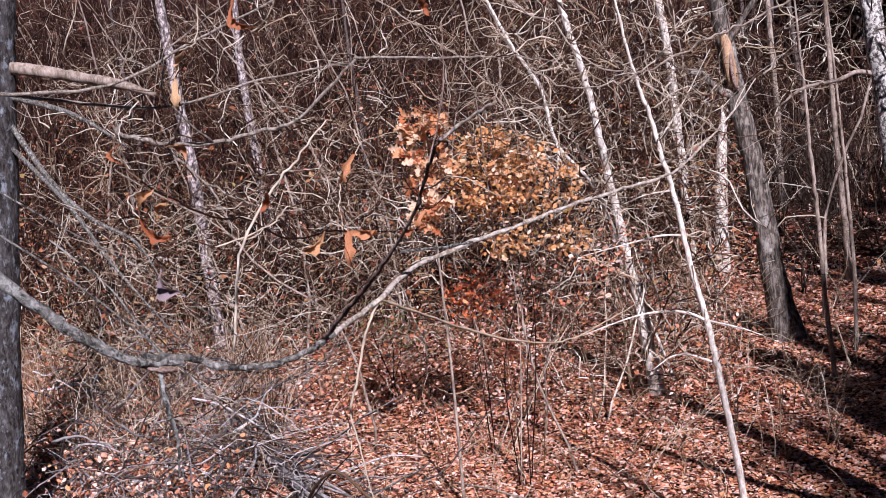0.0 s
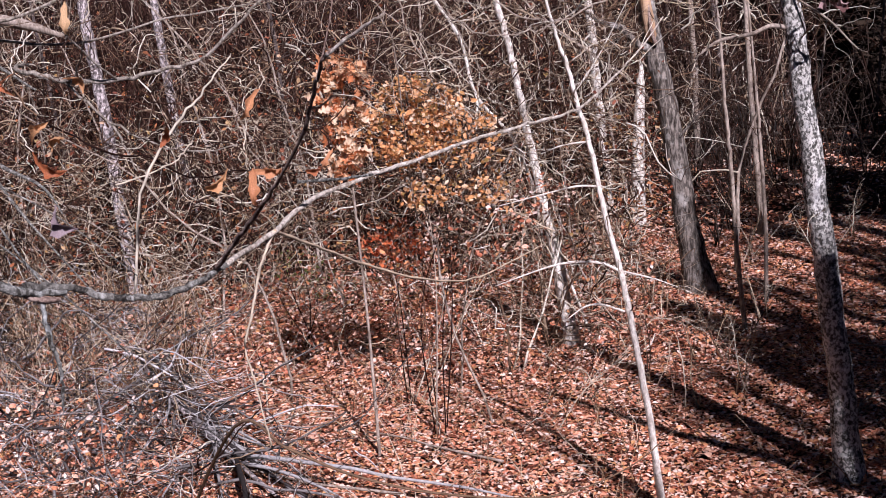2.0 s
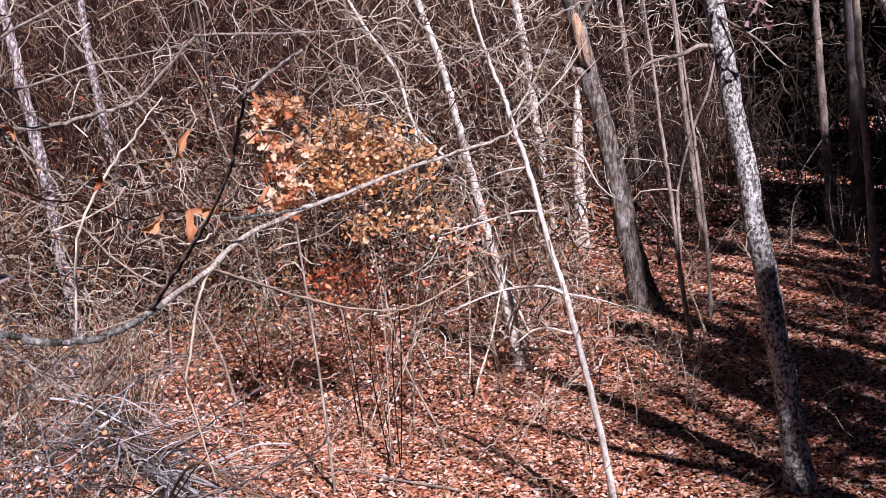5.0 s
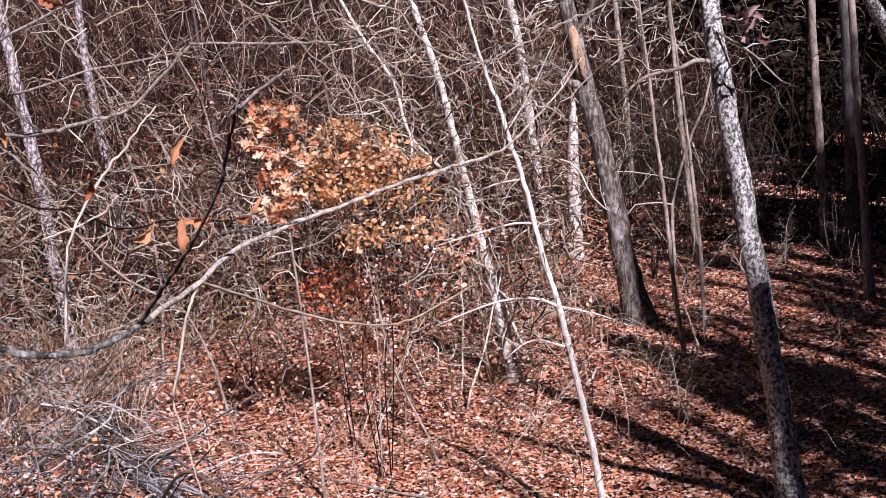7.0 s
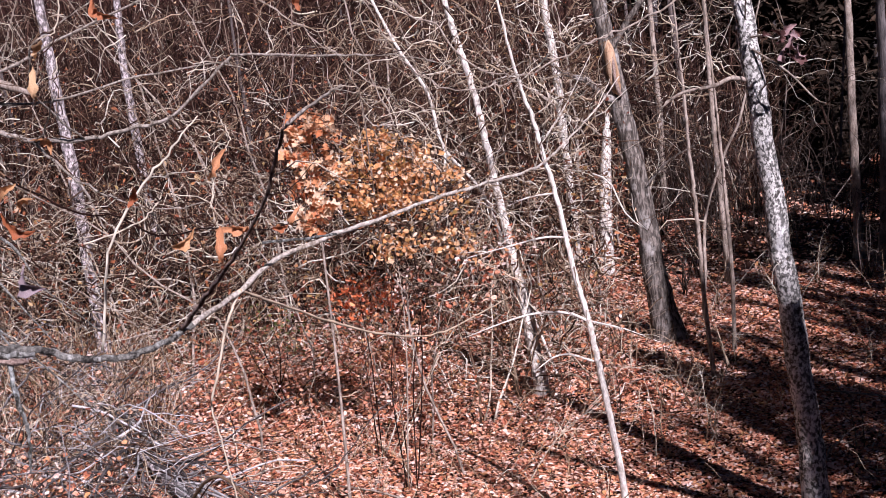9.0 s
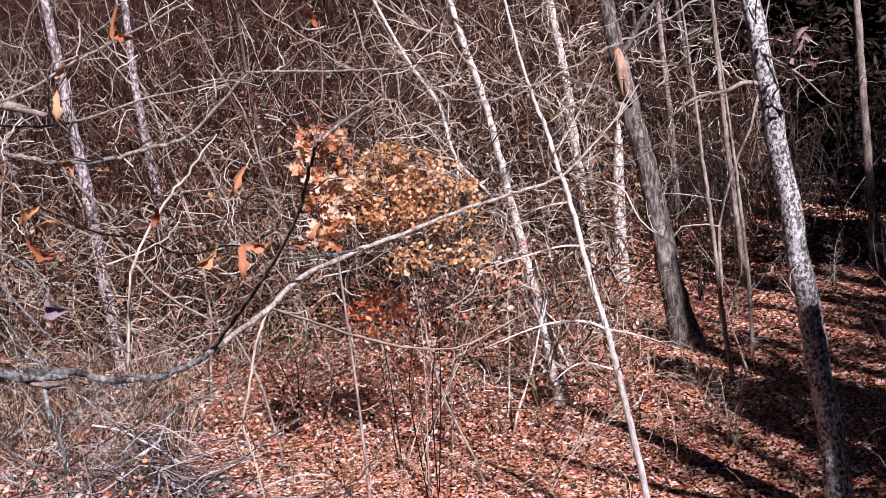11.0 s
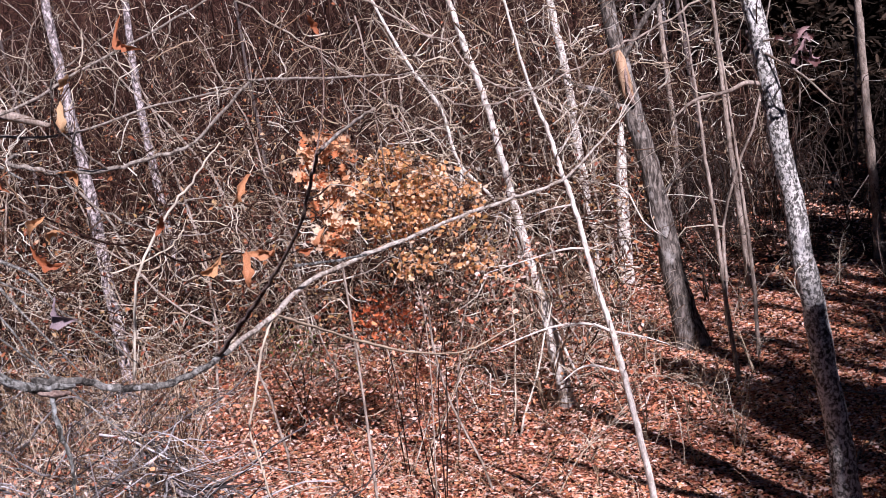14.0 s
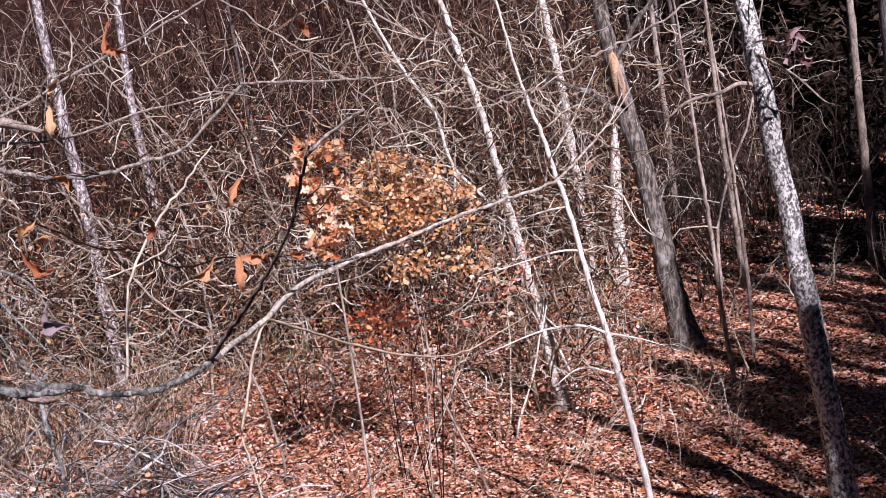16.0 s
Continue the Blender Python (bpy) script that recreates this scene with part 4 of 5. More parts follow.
    side("broken_tip", [(-0.262, 1.415, 4.026), (-0.228, 1.4, 4.046), (-0.187, 1.38, 4.065)], [0.0022, 0.0021, 0.0016], M_LIMBPALE, "pale broken end")
    side("twig", [(-0.291, 1.48, 3.99), (-0.272, 1.5, 4.05), (-0.262, 1.52, 4.1), (-0.258, 1.54, 4.18)], [0.0012, 0.001, 0.0009, 0.0006], M_LIMBDARK)
    side("twig", [(-0.44, 2.08, 3.82), (-0.38, 2.15, 3.812), (-0.33, 2.25, 3.805)], [0.0028, 0.0026, 0.0022], M_LIMB)
    side("twig", [(-0.49, 2.07, 3.74), (-0.52, 2.06, 3.68), (-0.55, 2.07, 3.59), (-0.57, 2.08, 3.53), (-0.56, 2.09, 3.44), (-0.55, 2.1, 3.34)], [0.0028, 0.0026, 0.0024, 0.002, 0.0016, 0.0012], M_PALE)
    side("twig", [(-0.49, 2.07, 3.74), (-0.45, 2.24, 3.68), (-0.4, 2.43, 3.61), (-0.3, 2.62, 3.53), (-0.19, 2.82, 3.48), (-0.1, 3.01, 3.48), (0.0, 3.2, 3.49)], [0.003, 0.0028, 0.0026, 0.0024, 0.0022, 0.002, 0.0012], M_PALE)
    side("twig", [(-0.8, 1.78, 3.71), (-0.8, 1.79, 3.64), (-0.795, 1.8, 3.59), (-0.8, 1.8, 3.52)], [0.0045, 0.004, 0.003, 0.002], M_LIMB)
    side("twig", [(-0.95, 1.78, 3.93), (-0.87, 1.8, 3.84), (-0.83, 1.79, 3.78), (-0.79, 1.79, 3.715)], [0.0012, 0.0014, 0.0016, 0.0018], M_LIMB)
    tw = Builder()
    twiggery(tw, rng, tip[20:], 0.0013, 7, 0.16, 3, 2, 0.02, 0.1)
    twiggery(tw, rng, dark, 0.0015, 3, 0.14, 3, 1, 0.02, 0.1)
    part("twig_spray", tw, M_TWIG, th, kind="stuff")


near_limb()


def leafy_branch():
    rng = random.Random(43)
    th = thing("leafy_branch", (-3.33, 8.0, 4.22), "grey bare branch with a few orange dry leaves hanging from it", "branch")

    def side(pts, radii, material=M_LIMBTAN, name="limb"):
        line = [p + Vector((rng.gauss(0, 0.003), rng.gauss(0, 0.003), rng.gauss(0, 0.003))) for p in spline(pts, 6)]
        bb = Builder()
        bb.tube(line, [float(np.interp(i, np.linspace(0, len(line) - 1, len(radii)), radii)) for i in range(len(line))], 7, 0.08, rng)
        part(name, bb, material, th)
        return line

    a = side([(-3.33, 8.0, 4.22), (-2.54, 6.0, 4.17), (-1.97, 4.6, 4.12), (-1.78, 4.45, 4.07), (-1.71, 4.4, 4.05), (-1.51, 4.4, 4.04), (-1.34, 4.4, 4.06), (-1.18, 4.4, 4.09), (-0.95, 4.4, 4.27), (-0.89, 4.4, 4.29), (-0.58, 4.4, 4.25), (-0.37, 4.4, 4.23), (-0.13, 4.4, 4.17)],
             [0.009, 0.009, 0.009, 0.01, 0.009, 0.008, 0.007, 0.006, 0.005, 0.0045, 0.0035, 0.002])
    d = side([(-1.71, 4.4, 4.05), (-1.57, 4.4, 3.89), (-1.52, 4.4, 3.79), (-1.49, 4.4, 3.69)], [0.006, 0.005, 0.004, 0.003])
    e = side([(-1.57, 4.4, 3.89), (-1.44, 4.4, 3.81), (-1.28, 4.4, 3.75), (-1.08, 4.4, 3.76)], [0.0045, 0.004, 0.003, 0.002])
    f = side([(-1.51, 4.4, 4.04), (-1.6, 4.2, 4.2), (-1.55, 4.05, 4.3), (-1.5, 4.0, 4.38), (-1.3, 4.1, 4.52)], [0.004, 0.0035, 0.003, 0.003, 0.002])
    g = side([(-1.71, 4.4, 4.05), (-1.63, 4.3, 4.08), (-1.5, 4.1, 4.2)], [0.003, 0.003, 0.002])
    h = side([(-1.49, 3.55, 3.95), (-1.28, 3.55, 3.82), (-1.16, 3.52, 3.8), (-1.06, 3.6, 3.72), (-0.95, 3.8, 3.71), (-0.85, 4.2, 3.65), (-0.8, 4.7, 3.63)], [0.003, 0.003, 0.003, 0.0028, 0.0026, 0.002, 0.002], M_TWIG, "twig")
    side([(-1.9, 4.4, 4.11), (-1.7, 3.9, 4.05), (-1.49, 3.55, 3.95)], [0.004, 0.0035, 0.003], M_TWIG, "twig")
    side([(-1.18, 4.4, 4.09), (-1.0, 4.0, 4.0), (-0.9, 3.8, 3.95)], [0.003, 0.002, 0.0015], M_TWIG, "twig")
    side([(-0.89, 4.4, 4.29), (-0.8, 4.45, 4.45), (-0.68, 4.5, 4.52)], [0.003, 0.0025, 0.002], M_TWIG, "twig")
    side([(-1.25, 3.5, 3.4), (-1.19, 3.5, 3.69), (-1.07, 3.5, 3.87), (-0.97, 3.5, 3.97), (-0.87, 3.52, 4.07)], [0.0042, 0.0042, 0.004, 0.0035, 0.002], M_PALE)
    side([(-1.26, 3.5, 3.72), (-1.08, 3.5, 3.78), (-1.02, 3.5, 3.83)], [0.0025, 0.0025, 0.002], M_PALE, "twig")
    side([(-1.27, 6.0, 4.35), (-1.61, 5.6, 4.31), (-2.01, 5.2, 4.22), (-2.44, 4.6, 4.33)], [0.004, 0.005, 0.006, 0.008])
    side([(-2.45, 4.6, 4.33), (-2.1, 4.9, 4.33), (-1.79, 5.0, 4.46), (-1.38, 5.0, 4.6), (-1.0, 5.0, 4.75)], [0.008, 0.007, 0.006, 0.005, 0.003])
    tw = Builder()
    for line in (a, d, e, f):
        twiggery(tw, rng, line, 0.002, 9, 0.3, 3, 2, 0.03, 0.1)
    part("twig_spray", tw, M_TWIG, th, kind="stuff")
    for k, (base, tip) in enumerate([((-0.929, 2.4, 4.192), (-0.928, 2.4, 4.125)), ((-0.903, 2.4, 4.244), (-0.933, 2.4, 4.2)), ((-0.713, 3.14, 3.97), (-0.779, 3.14, 3.905)), ((-0.939, 3.0, 3.905), (-0.97, 3.0, 3.85)),
                                     ((-0.843, 3.2, 3.769), (-0.919, 3.2, 3.737)), ((-0.825, 3.4, 3.747), (-0.824, 3.4, 3.637)), ((-0.836, 3.4, 3.731), (-0.744, 3.4, 3.723)),
                                     ((-0.833, 2.6, 4.371), (-0.774, 2.6, 4.301)), ((-0.51, 3.2, 4.368), (-0.486, 3.2, 4.31)), ((-1.288, 3.0, 3.888), (-1.227, 3.0, 3.935)), ((-1.292, 3.0, 3.866), (-1.199, 3.0, 3.832)),
                                     ((-1.205, 3.0, 3.9), (-1.245, 3.0, 3.845)), ((-1.308, 3.0, 4.076), (-1.281, 3.0, 4.01)), ((-1.268, 3.2, 4.047), (-1.24, 3.2, 3.972)), ((-0.649, 3.6, 3.719), (-0.711, 3.6, 3.718)),
                                     ((-0.615, 3.6, 3.77), (-0.632, 3.6, 3.71))]):
        way = Vector(tip) - Vector(base)
        hang_leaf(th, LONG_LEAVES[k % 5], base, way.length * 0.95, math.degrees(math.atan2(way.x, way.z)), rng.uniform(-45, 45), rng.uniform(-25, 25))
        # the thread-thin twig that carries it
        stalk = Vector(base)
        side([stalk, stalk + Vector((rng.uniform(-0.06, 0.02), rng.uniform(0.05, 0.15), rng.uniform(0.03, 0.07))), stalk + Vector((rng.uniform(-0.16, -0.04), rng.uniform(0.25, 0.45), rng.uniform(0.04, 0.14)))], [0.0012, 0.0015, 0.002], M_TWIG, "twig")
    return th


leafy_branch()


def curled_leaf():
    """One grey shrivelled leaf on a near twig."""
    rng = random.Random(44)
    th = thing("dead_twig", (-1.55, 2.9, 3.95), "dark slanting twig with a grey shrivelled leaf", "twig")
    for pts, r in (([(-1.75, 2.9, 4.08), (-1.45, 2.95, 3.85), (-1.25, 3.0, 3.7), (-1.08, 3.05, 3.52)], 0.004), ([(-1.7, 2.95, 3.9), (-1.5, 3.0, 3.72), (-1.3, 3.05, 3.5), (-1.15, 3.1, 3.3)], 0.005)):
        line = spline(pts, 6)
        b = Builder()
        b.tube(line, spread([r * 0.7, r * 0.4], len(line)), 6, 0.1, rng)
        part("stem", b, M_LIMBMID, th)
    ob = hang_leaf(th, dry_leaf(8, 1.0, 0.7, 1.2, 1.1), (-1.25, 3.0, 3.735), 0.09, 125, 35)
    ob.data.materials.clear()
    ob.data.materials.append(M_GREYLEAF)


curled_leaf()


def crossing_branches():
    """Bare branches that hang across the top of the opening, each from a tree beside it."""
    rng = random.Random(45)
    for pts, r in (([(2.4, 9.4, 5.1), (1.62, 9.0, 4.66), (1.11, 8.75, 4.45), (0.7, 8.5, 4.31), (0.19, 8.25, 4.13), (-0.12, 8.0, 4.1), (-0.47, 7.75, 4.28), (-0.7, 7.5, 4.75)], 0.013),
                   ([(-0.9, 8.0, 5.0), (-0.58, 8.0, 4.74), (-0.3, 8.0, 4.55), (-0.06, 8.0, 4.27), (0.26, 8.0, 4.1), (0.56, 8.0, 3.81), (0.68, 8.0, 3.53)], 0.011),
                   ([(-1.5, 7.0, 4.95), (-1.12, 7.0, 4.62), (-0.88, 7.0, 4.42), (-0.64, 7.0, 4.19), (-0.45, 7.0, 4.06)], 0.008),
                   ([(-1.0, 9.2, 4.9), (-0.81, 9.0, 4.19), (-0.65, 9.0, 3.78), (-0.48, 9.0, 3.46)], 0.01)):
        th = thing("bare_branch", pts[0], "bare pale grey branch hanging across the opening", "branch", "branches across the opening")
        line = spline(pts, 6)
        b = Builder()
        line = [p + Vector((rng.gauss(0, 0.012), rng.gauss(0, 0.012), rng.gauss(0, 0.012))) for p in line]
        b.tube(line, spread([r * 0.75, r * 0.25], len(line)), 6, 0.06, rng)
        part("limb", b, M_POLE, th)
        tw = Builder()
        twiggery(tw, rng, line, 0.003, 14, 0.5, 3, 2, 0.03, 0.1)
        part("twig_spray", tw, M_PALE, th, kind="stuff")


crossing_branches()


# ---------------------------------------------------------------- leafy oak sapling
def oak_sapling():
    rng = random.Random(51)
    foot = Vector((-1.75, 11.5, ground_z(-1.75, 11.5)))
    th = thing("oak_sapling", foot, "young oak that still holds its orange and tan dry leaves", "sapling")
    stem = spline([foot - Vector((0, 0, 0.04)), (-1.72, 11.5, 1.4), (-1.72, 11.5, 2.6), (-1.72, 11.5, 3.4), (-1.7, 11.5, 3.95)], 8)
    b = Builder()
    b.tube(stem, spread([0.018, 0.005], len(stem)), 7, 0.06, rng)
    part("stem", b, M_POLE, th)
    spots = []
    for i in range(40):
        z = rng.uniform(2.95, 3.95)
        p = stem[min(range(len(stem)), key=lambda k: abs(stem[k].z - z))]
        d = (rng.gauss(-0.05, 0.8), rng.gauss(-0.3, 0.6), rng.uniform(-0.1, 0.6))
        line, rad = shoot(rng, p, d, rng.uniform(0.08, 0.28), 0.005, 0.02, 0.2, 5, 0.4)
        tb = Builder()
        tb.tube(line, rad, 4)
        part("twig", tb, M_TWIG, th)
        spots += [(line[-1], 4), (line[-2], 2), (line[3], 2)]
    for p, n in spots:
        for _ in range(n if rng.random() < 0.8 else 1):
            ob = hang_leaf(th, rng.choice(OAK_LEAVES), p, rng.uniform(0.095, 0.15), rng.uniform(0, 360), rng.uniform(-70, 70), rng.uniform(-60, 60))
    return th


oak_sapling()


def leaf_cloud(name, label, parts, material, seed, size, twig_material=M_STEM, stems=3):
    """A leafy bush: stems and many small leaves, in rounded masses given as (centre, radii, leaves)."""
    nrng, rng = np.random.default_rng(seed), random.Random(seed)
    c0 = Vector(parts[0][0])
    foot = Vector((c0.x, c0.y, ground_z(c0.x, c0.y)))
    th = thing(name, foot, label, "bush")
    P = []
    for c, r, n in parts:
        q = nrng.normal(0, 1, (n, 3))
        q /= np.linalg.norm(q, axis=1)[:, None]
        q *= nrng.uniform(0.2, 1.0, (n, 1)) ** 0.5
        lump = np.array([noise.noise(Vector((*(v * 3.2 + np.array(c)),))) for v in q])
        keep = lump > 0.02
        P.append((q * np.array(r) + np.array(c))[keep])
        for _ in range(stems):
            tip = Vector(c) + Vector([rng.uniform(-0.9, 0.9) * k for k in r])
            line = spline([foot + Vector((rng.uniform(-0.12, 0.12), rng.uniform(-0.12, 0.12), 0)), foot.lerp(tip, 0.5) + Vector((rng.uniform(-0.3, 0.3), rng.uniform(-0.2, 0.2), 0.1)), tip], 6)
            st = Builder()
            st.tube(line, spread([0.008, 0.003], len(line)), 5)
            part("stem", st, twig_material, th)
            tw = Builder()
            twiggery(tw, rng, line, 0.0045, 4, 0.45, 3, 2, 0.02, 0.2, 0.55)
            part("twig_spray", tw, M_TWIG, th, kind="stuff")
    P = np.concatenate(P)
    me = leaf_field("leaves", P, nrng.uniform(0.7, 1.3, len(P)) * size, material, nrng, 1.2)
    part("leaves", me, None, th, kind="stuff")


leaf_cloud("beech_bush", "leafy bush with small yellow-brown and olive dry leaves",
           [((-1.15, 12.0, 3.4), (0.55, 0.5, 0.5), 3000), ((-0.72, 12.3, 3.25), (0.5, 0.4, 0.4), 1100), ((-1.05, 12.1, 2.62), (0.35, 0.3, 0.16), 330), ((-0.45, 12.1, 2.6), (0.28, 0.3, 0.16), 260), ((-0.8, 12.1, 2.85), (0.7, 0.4, 0.3), 260)], M_OAKSMALL, 61, 0.058, M_STEM, 1)
leaf_cloud("beech_bush", "low bush with rusty dry leaves among bare twigs",
           [((-1.45, 13.0, 2.0), (0.4, 0.4, 0.3), 420), ((-0.7, 12.9, 2.0), (0.8, 0.6, 0.4), 500), ((0.0, 13.2, 2.3), (0.5, 0.4, 0.35), 260)], M_LITTER, 62, 0.06, M_PALE, 1)
leaf_cloud("leafy_sprig", "sprig of bright red-orange dry leaves low in the brush", [((-1.52, 12.9, 2.0), (0.42, 0.3, 0.3), 620)], M_REDLEAF, 65, 0.06, M_TWIG, 2)
leaf_cloud("briar_patch", "low green-tinged briar in the brush", [((-3.1, 15.3, 1.45), (0.35, 0.35, 0.3), 260), ((-2.7, 15.4, 1.1), (0.4, 0.4, 0.3), 160)], M_GREEN, 63, 0.04)
leaf_cloud("leafy_brush", "brush with brown withered leaves on the slope", [((-8.2, 21.0, 2.6), (1.2, 0.8, 0.7), 260), ((-5.5, 21.5, 3.2), (1.2, 0.8, 0.8), 240), ((-3.2, 22.0, 3.0), (1.3, 0.8, 0.9), 220)], M_BROWNLEAF, 64, 0.12)


# ---------------------------------------------------------------- fallen wood
def fallen_treetop():
    rng = random.Random(71)
    th = thing("fallen_treetop", (-5.05, 14.9, ground_z(-5.05, 14.9)), "fallen grey treetop with many dead parallel branches on the leaves", "fallen branch")

    def on(x, y, up):
        return (x, y, ground_z(x, y) + up)

    b = Builder()
    line = spline([on(-8.75, 20.9, 0.25), on(-7.6, 18.6, 0.3), on(-5.45, 15.1, 0.28), on(-4.05, 12.7, 0.2), on(-3.1, 11.2, 0.12), on(-2.2, 9.9, 0.06)], 8)
    b.tube(line, spread([0.075, 0.065, 0.05, 0.04, 0.025, 0.012], len(line)), 9, 0.08, rng)
    part("trunk", b, M_LEFT, th)
    tw = Builder()
    for k in range(42):
        i = rng.randrange(4, len(line) - 8)
        d = (line[i + 1] - line[i]).normalized() + Vector((rng.gauss(0, 0.2), rng.gauss(0, 0.16), rng.uniform(0.0, 0.3)))
        ll, lr = shoot(rng, line[i] + Vector((0, 0, 0.03)), d, rng.uniform(1.5, 4.2), rng.uniform(0.014, 0.034), 0.09, 0.12, 9, 0.3)
        ll = [p if p.z > ground_z(p.x, p.y) + 0.03 else Vector((p.x, p.y, ground_z(p.x, p.y) + 0.03)) for p in ll]
        lb = Builder()
        lb.tube(ll, lr, 6, 0.06, rng)
        part("limb", lb, M_FALLEN, th)
        twiggery(tw, rng, ll, 0.007, 3, 0.8, 3, 2, 0.05, 0.15)
    part("twig_spray", tw, M_FALLEN, th, kind="stuff")
    # a long whip that arches low over the leaves
    wb = Builder()
    wl = spline([on(-3.3, 9.6, 0.1), (-2.21, 7.9, 1.6), (-1.84, 7.8, 1.45), (-1.42, 7.75, 1.25), (-0.91, 7.78, 1.07), (-0.3, 7.82, 0.96), (0.1, 7.87, 0.96), (0.52, 7.94, 1.09), (0.83, 8.0, 1.3)], 7)
    wb.tube(wl, spread([0.013, 0.011, 0.009, 0.007, 0.003], len(wl)), 6, 0.05, rng)
    part("limb", wb, M_PALE, th, "long pale arching whip")


fallen_treetop()


def fallen_sticks():
    rng = random.Random(72)
    for x, y, a, L, r in ((-1.2, 11.6, 2.4, 1.8, 0.015), (-2.4, 10.9, 2.7, 2.2, 0.016), (3.0, 11.6, 0.9, 1.2, 0.014),
                          (-5.6, 13.4, 2.2, 2.4, 0.025), (4.1, 13.4, 2.4, 1.9, 0.016), (-4.4, 12.6, 0.5, 1.7, 0.02)):
        d = Vector((math.cos(a), math.sin(a), 0))
        ps = [Vector((x, y, 0)) + d * (L * t) + Vector((rng.gauss(0, 0.04), rng.gauss(0, 0.04), 0)) for t in (-0.5, -0.25, 0, 0.25, 0.5)]
        for p in ps:
            p.z = ground_z(p.x, p.y) + r + 0.03
        th = thing("fallen_stick", ps[2], "weathered fallen stick lying on the leaf litter", "stick", "sticks on the leaf floor")
        line = spline(ps, 5)
        b = Builder()
        b.tube(line, spread([r, r * 0.5], len(line)), 7, 0.1, rng)
        part("stem", b, M_FALLEN if r > 0.019 else M_POLE, th)
        tw = Builder()
        twiggery(tw, rng, line, 0.006, 5, 0.45, 4, 1, 0.0, 0.5)
        part("twig_spray", tw, M_POLE, th, kind="stuff")


fallen_sticks()


def leaf_clump():
    """Dry leaves caught on a twig beside the pale trunk."""
    rng = random.Random(46)
    th = thing("leafy_twig", (2.25, 10.05, 4.3), "twig with a clump of red-brown withered leaves beside the pale trunk", "twig")
    line = spline([(2.25, 10.05, 4.3), (2.3, 9.85, 4.3), (2.36, 9.7, 4.26), (2.46, 9.6, 4.28), (2.55, 9.5, 4.2)], 6)
    b = Builder()
    b.tube(line, spread([0.01, 0.004], len(line)), 6, 0.06, rng)
    part("stem", b, M_SAP, th)
    withered = [dry_leaf(30 + k, 0.9, 0.6, 1.0, 1.0, M_DULLLEAF) for k in range(3)]
    for _ in range(9):
        p = Vector((rng.uniform(2.3, 2.52), 9.6 + rng.uniform(-0.12, 0.12), rng.uniform(4.12, 4.38)))
        hang_leaf(th, rng.choice(withered), p, rng.uniform(0.09, 0.15), rng.uniform(90, 270), rng.uniform(-80, 80), rng.uniform(-40, 40))


leaf_clump()


# ---------------------------------------------------------------- woods behind and around
def background_trees():
    rng = random.Random(81)
    protos = []
    for k, (h, r, mat) in enumerate(((9.5, 0.07, M_BACK), (11.0, 0.09, M_BACK), (8.0, 0.045, M_BACK), (12.0, 0.13, M_DARK))):
        th = thing("woodland_tree", (0, 0, 0), ("slim grey bare tree in the woods behind", "slim brown-grey bare tree in the woods behind", "thin bare pole in the woods behind", "dark bare trunk in the woods behind")[k], "tree", "trees in the woods behind")
        line, rad = shoot(rng, (0, 0, -0.1), (0, 0, 1), h, r, 0.0, 0.05, 10, 0.35)
        b = Builder()
        b.tube(line, rad, 9, 0.05, rng)
        part("trunk", b, mat, th)
        tw = Builder()
        for _ in range(9):
            i = rng.randrange(2, 10)
            a = rng.uniform(0, 6.28)
            ll, lr = shoot(rng, line[i], (math.cos(a), math.sin(a), rng.uniform(0.2, 1)), rng.uniform(1.0, 2.4), rad[i] * 0.35, 0.02, 0.15, 7, 0.3)
            lb = Builder()
            lb.tube(ll, lr, 5)
            part("limb", lb, mat, th)
            twiggery(tw, rng, ll, 0.009, 4, 0.9, 3, 2, 0.02, 0.2)
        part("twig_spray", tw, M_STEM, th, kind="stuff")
        protos.append(th)
    used = set()
    n = 0
    while n < 90:
        y = rng.uniform(23, 56)
        x = rng.uniform(-0.62 * y, 0.62 * y)
        if (-1.2 < x / y * 10 < 1.6 and y < 27) or (y < 30 and 0.2 < x / y < 0.36):
            continue
        if x / y < 0.1 and rng.random() < 0.7:
            n += 1
            continue
        k = rng.choice((0, 0, 0, 2, 2, 2, 3, 3, 1)) if x / y > 0.1 else rng.choice((0, 2, 2))
        m = Matrix.Translation((x, y, ground_z(x, y))) @ Euler((rng.gauss(0, 0.04), rng.gauss(0, 0.04), rng.uniform(0, 6.28))).to_matrix().to_4x4()
        if k not in used:
            protos[k].matrix_basis = m
            used.add(k)
        else:
            copy_thing(protos[k], m)
        n += 1


background_trees()


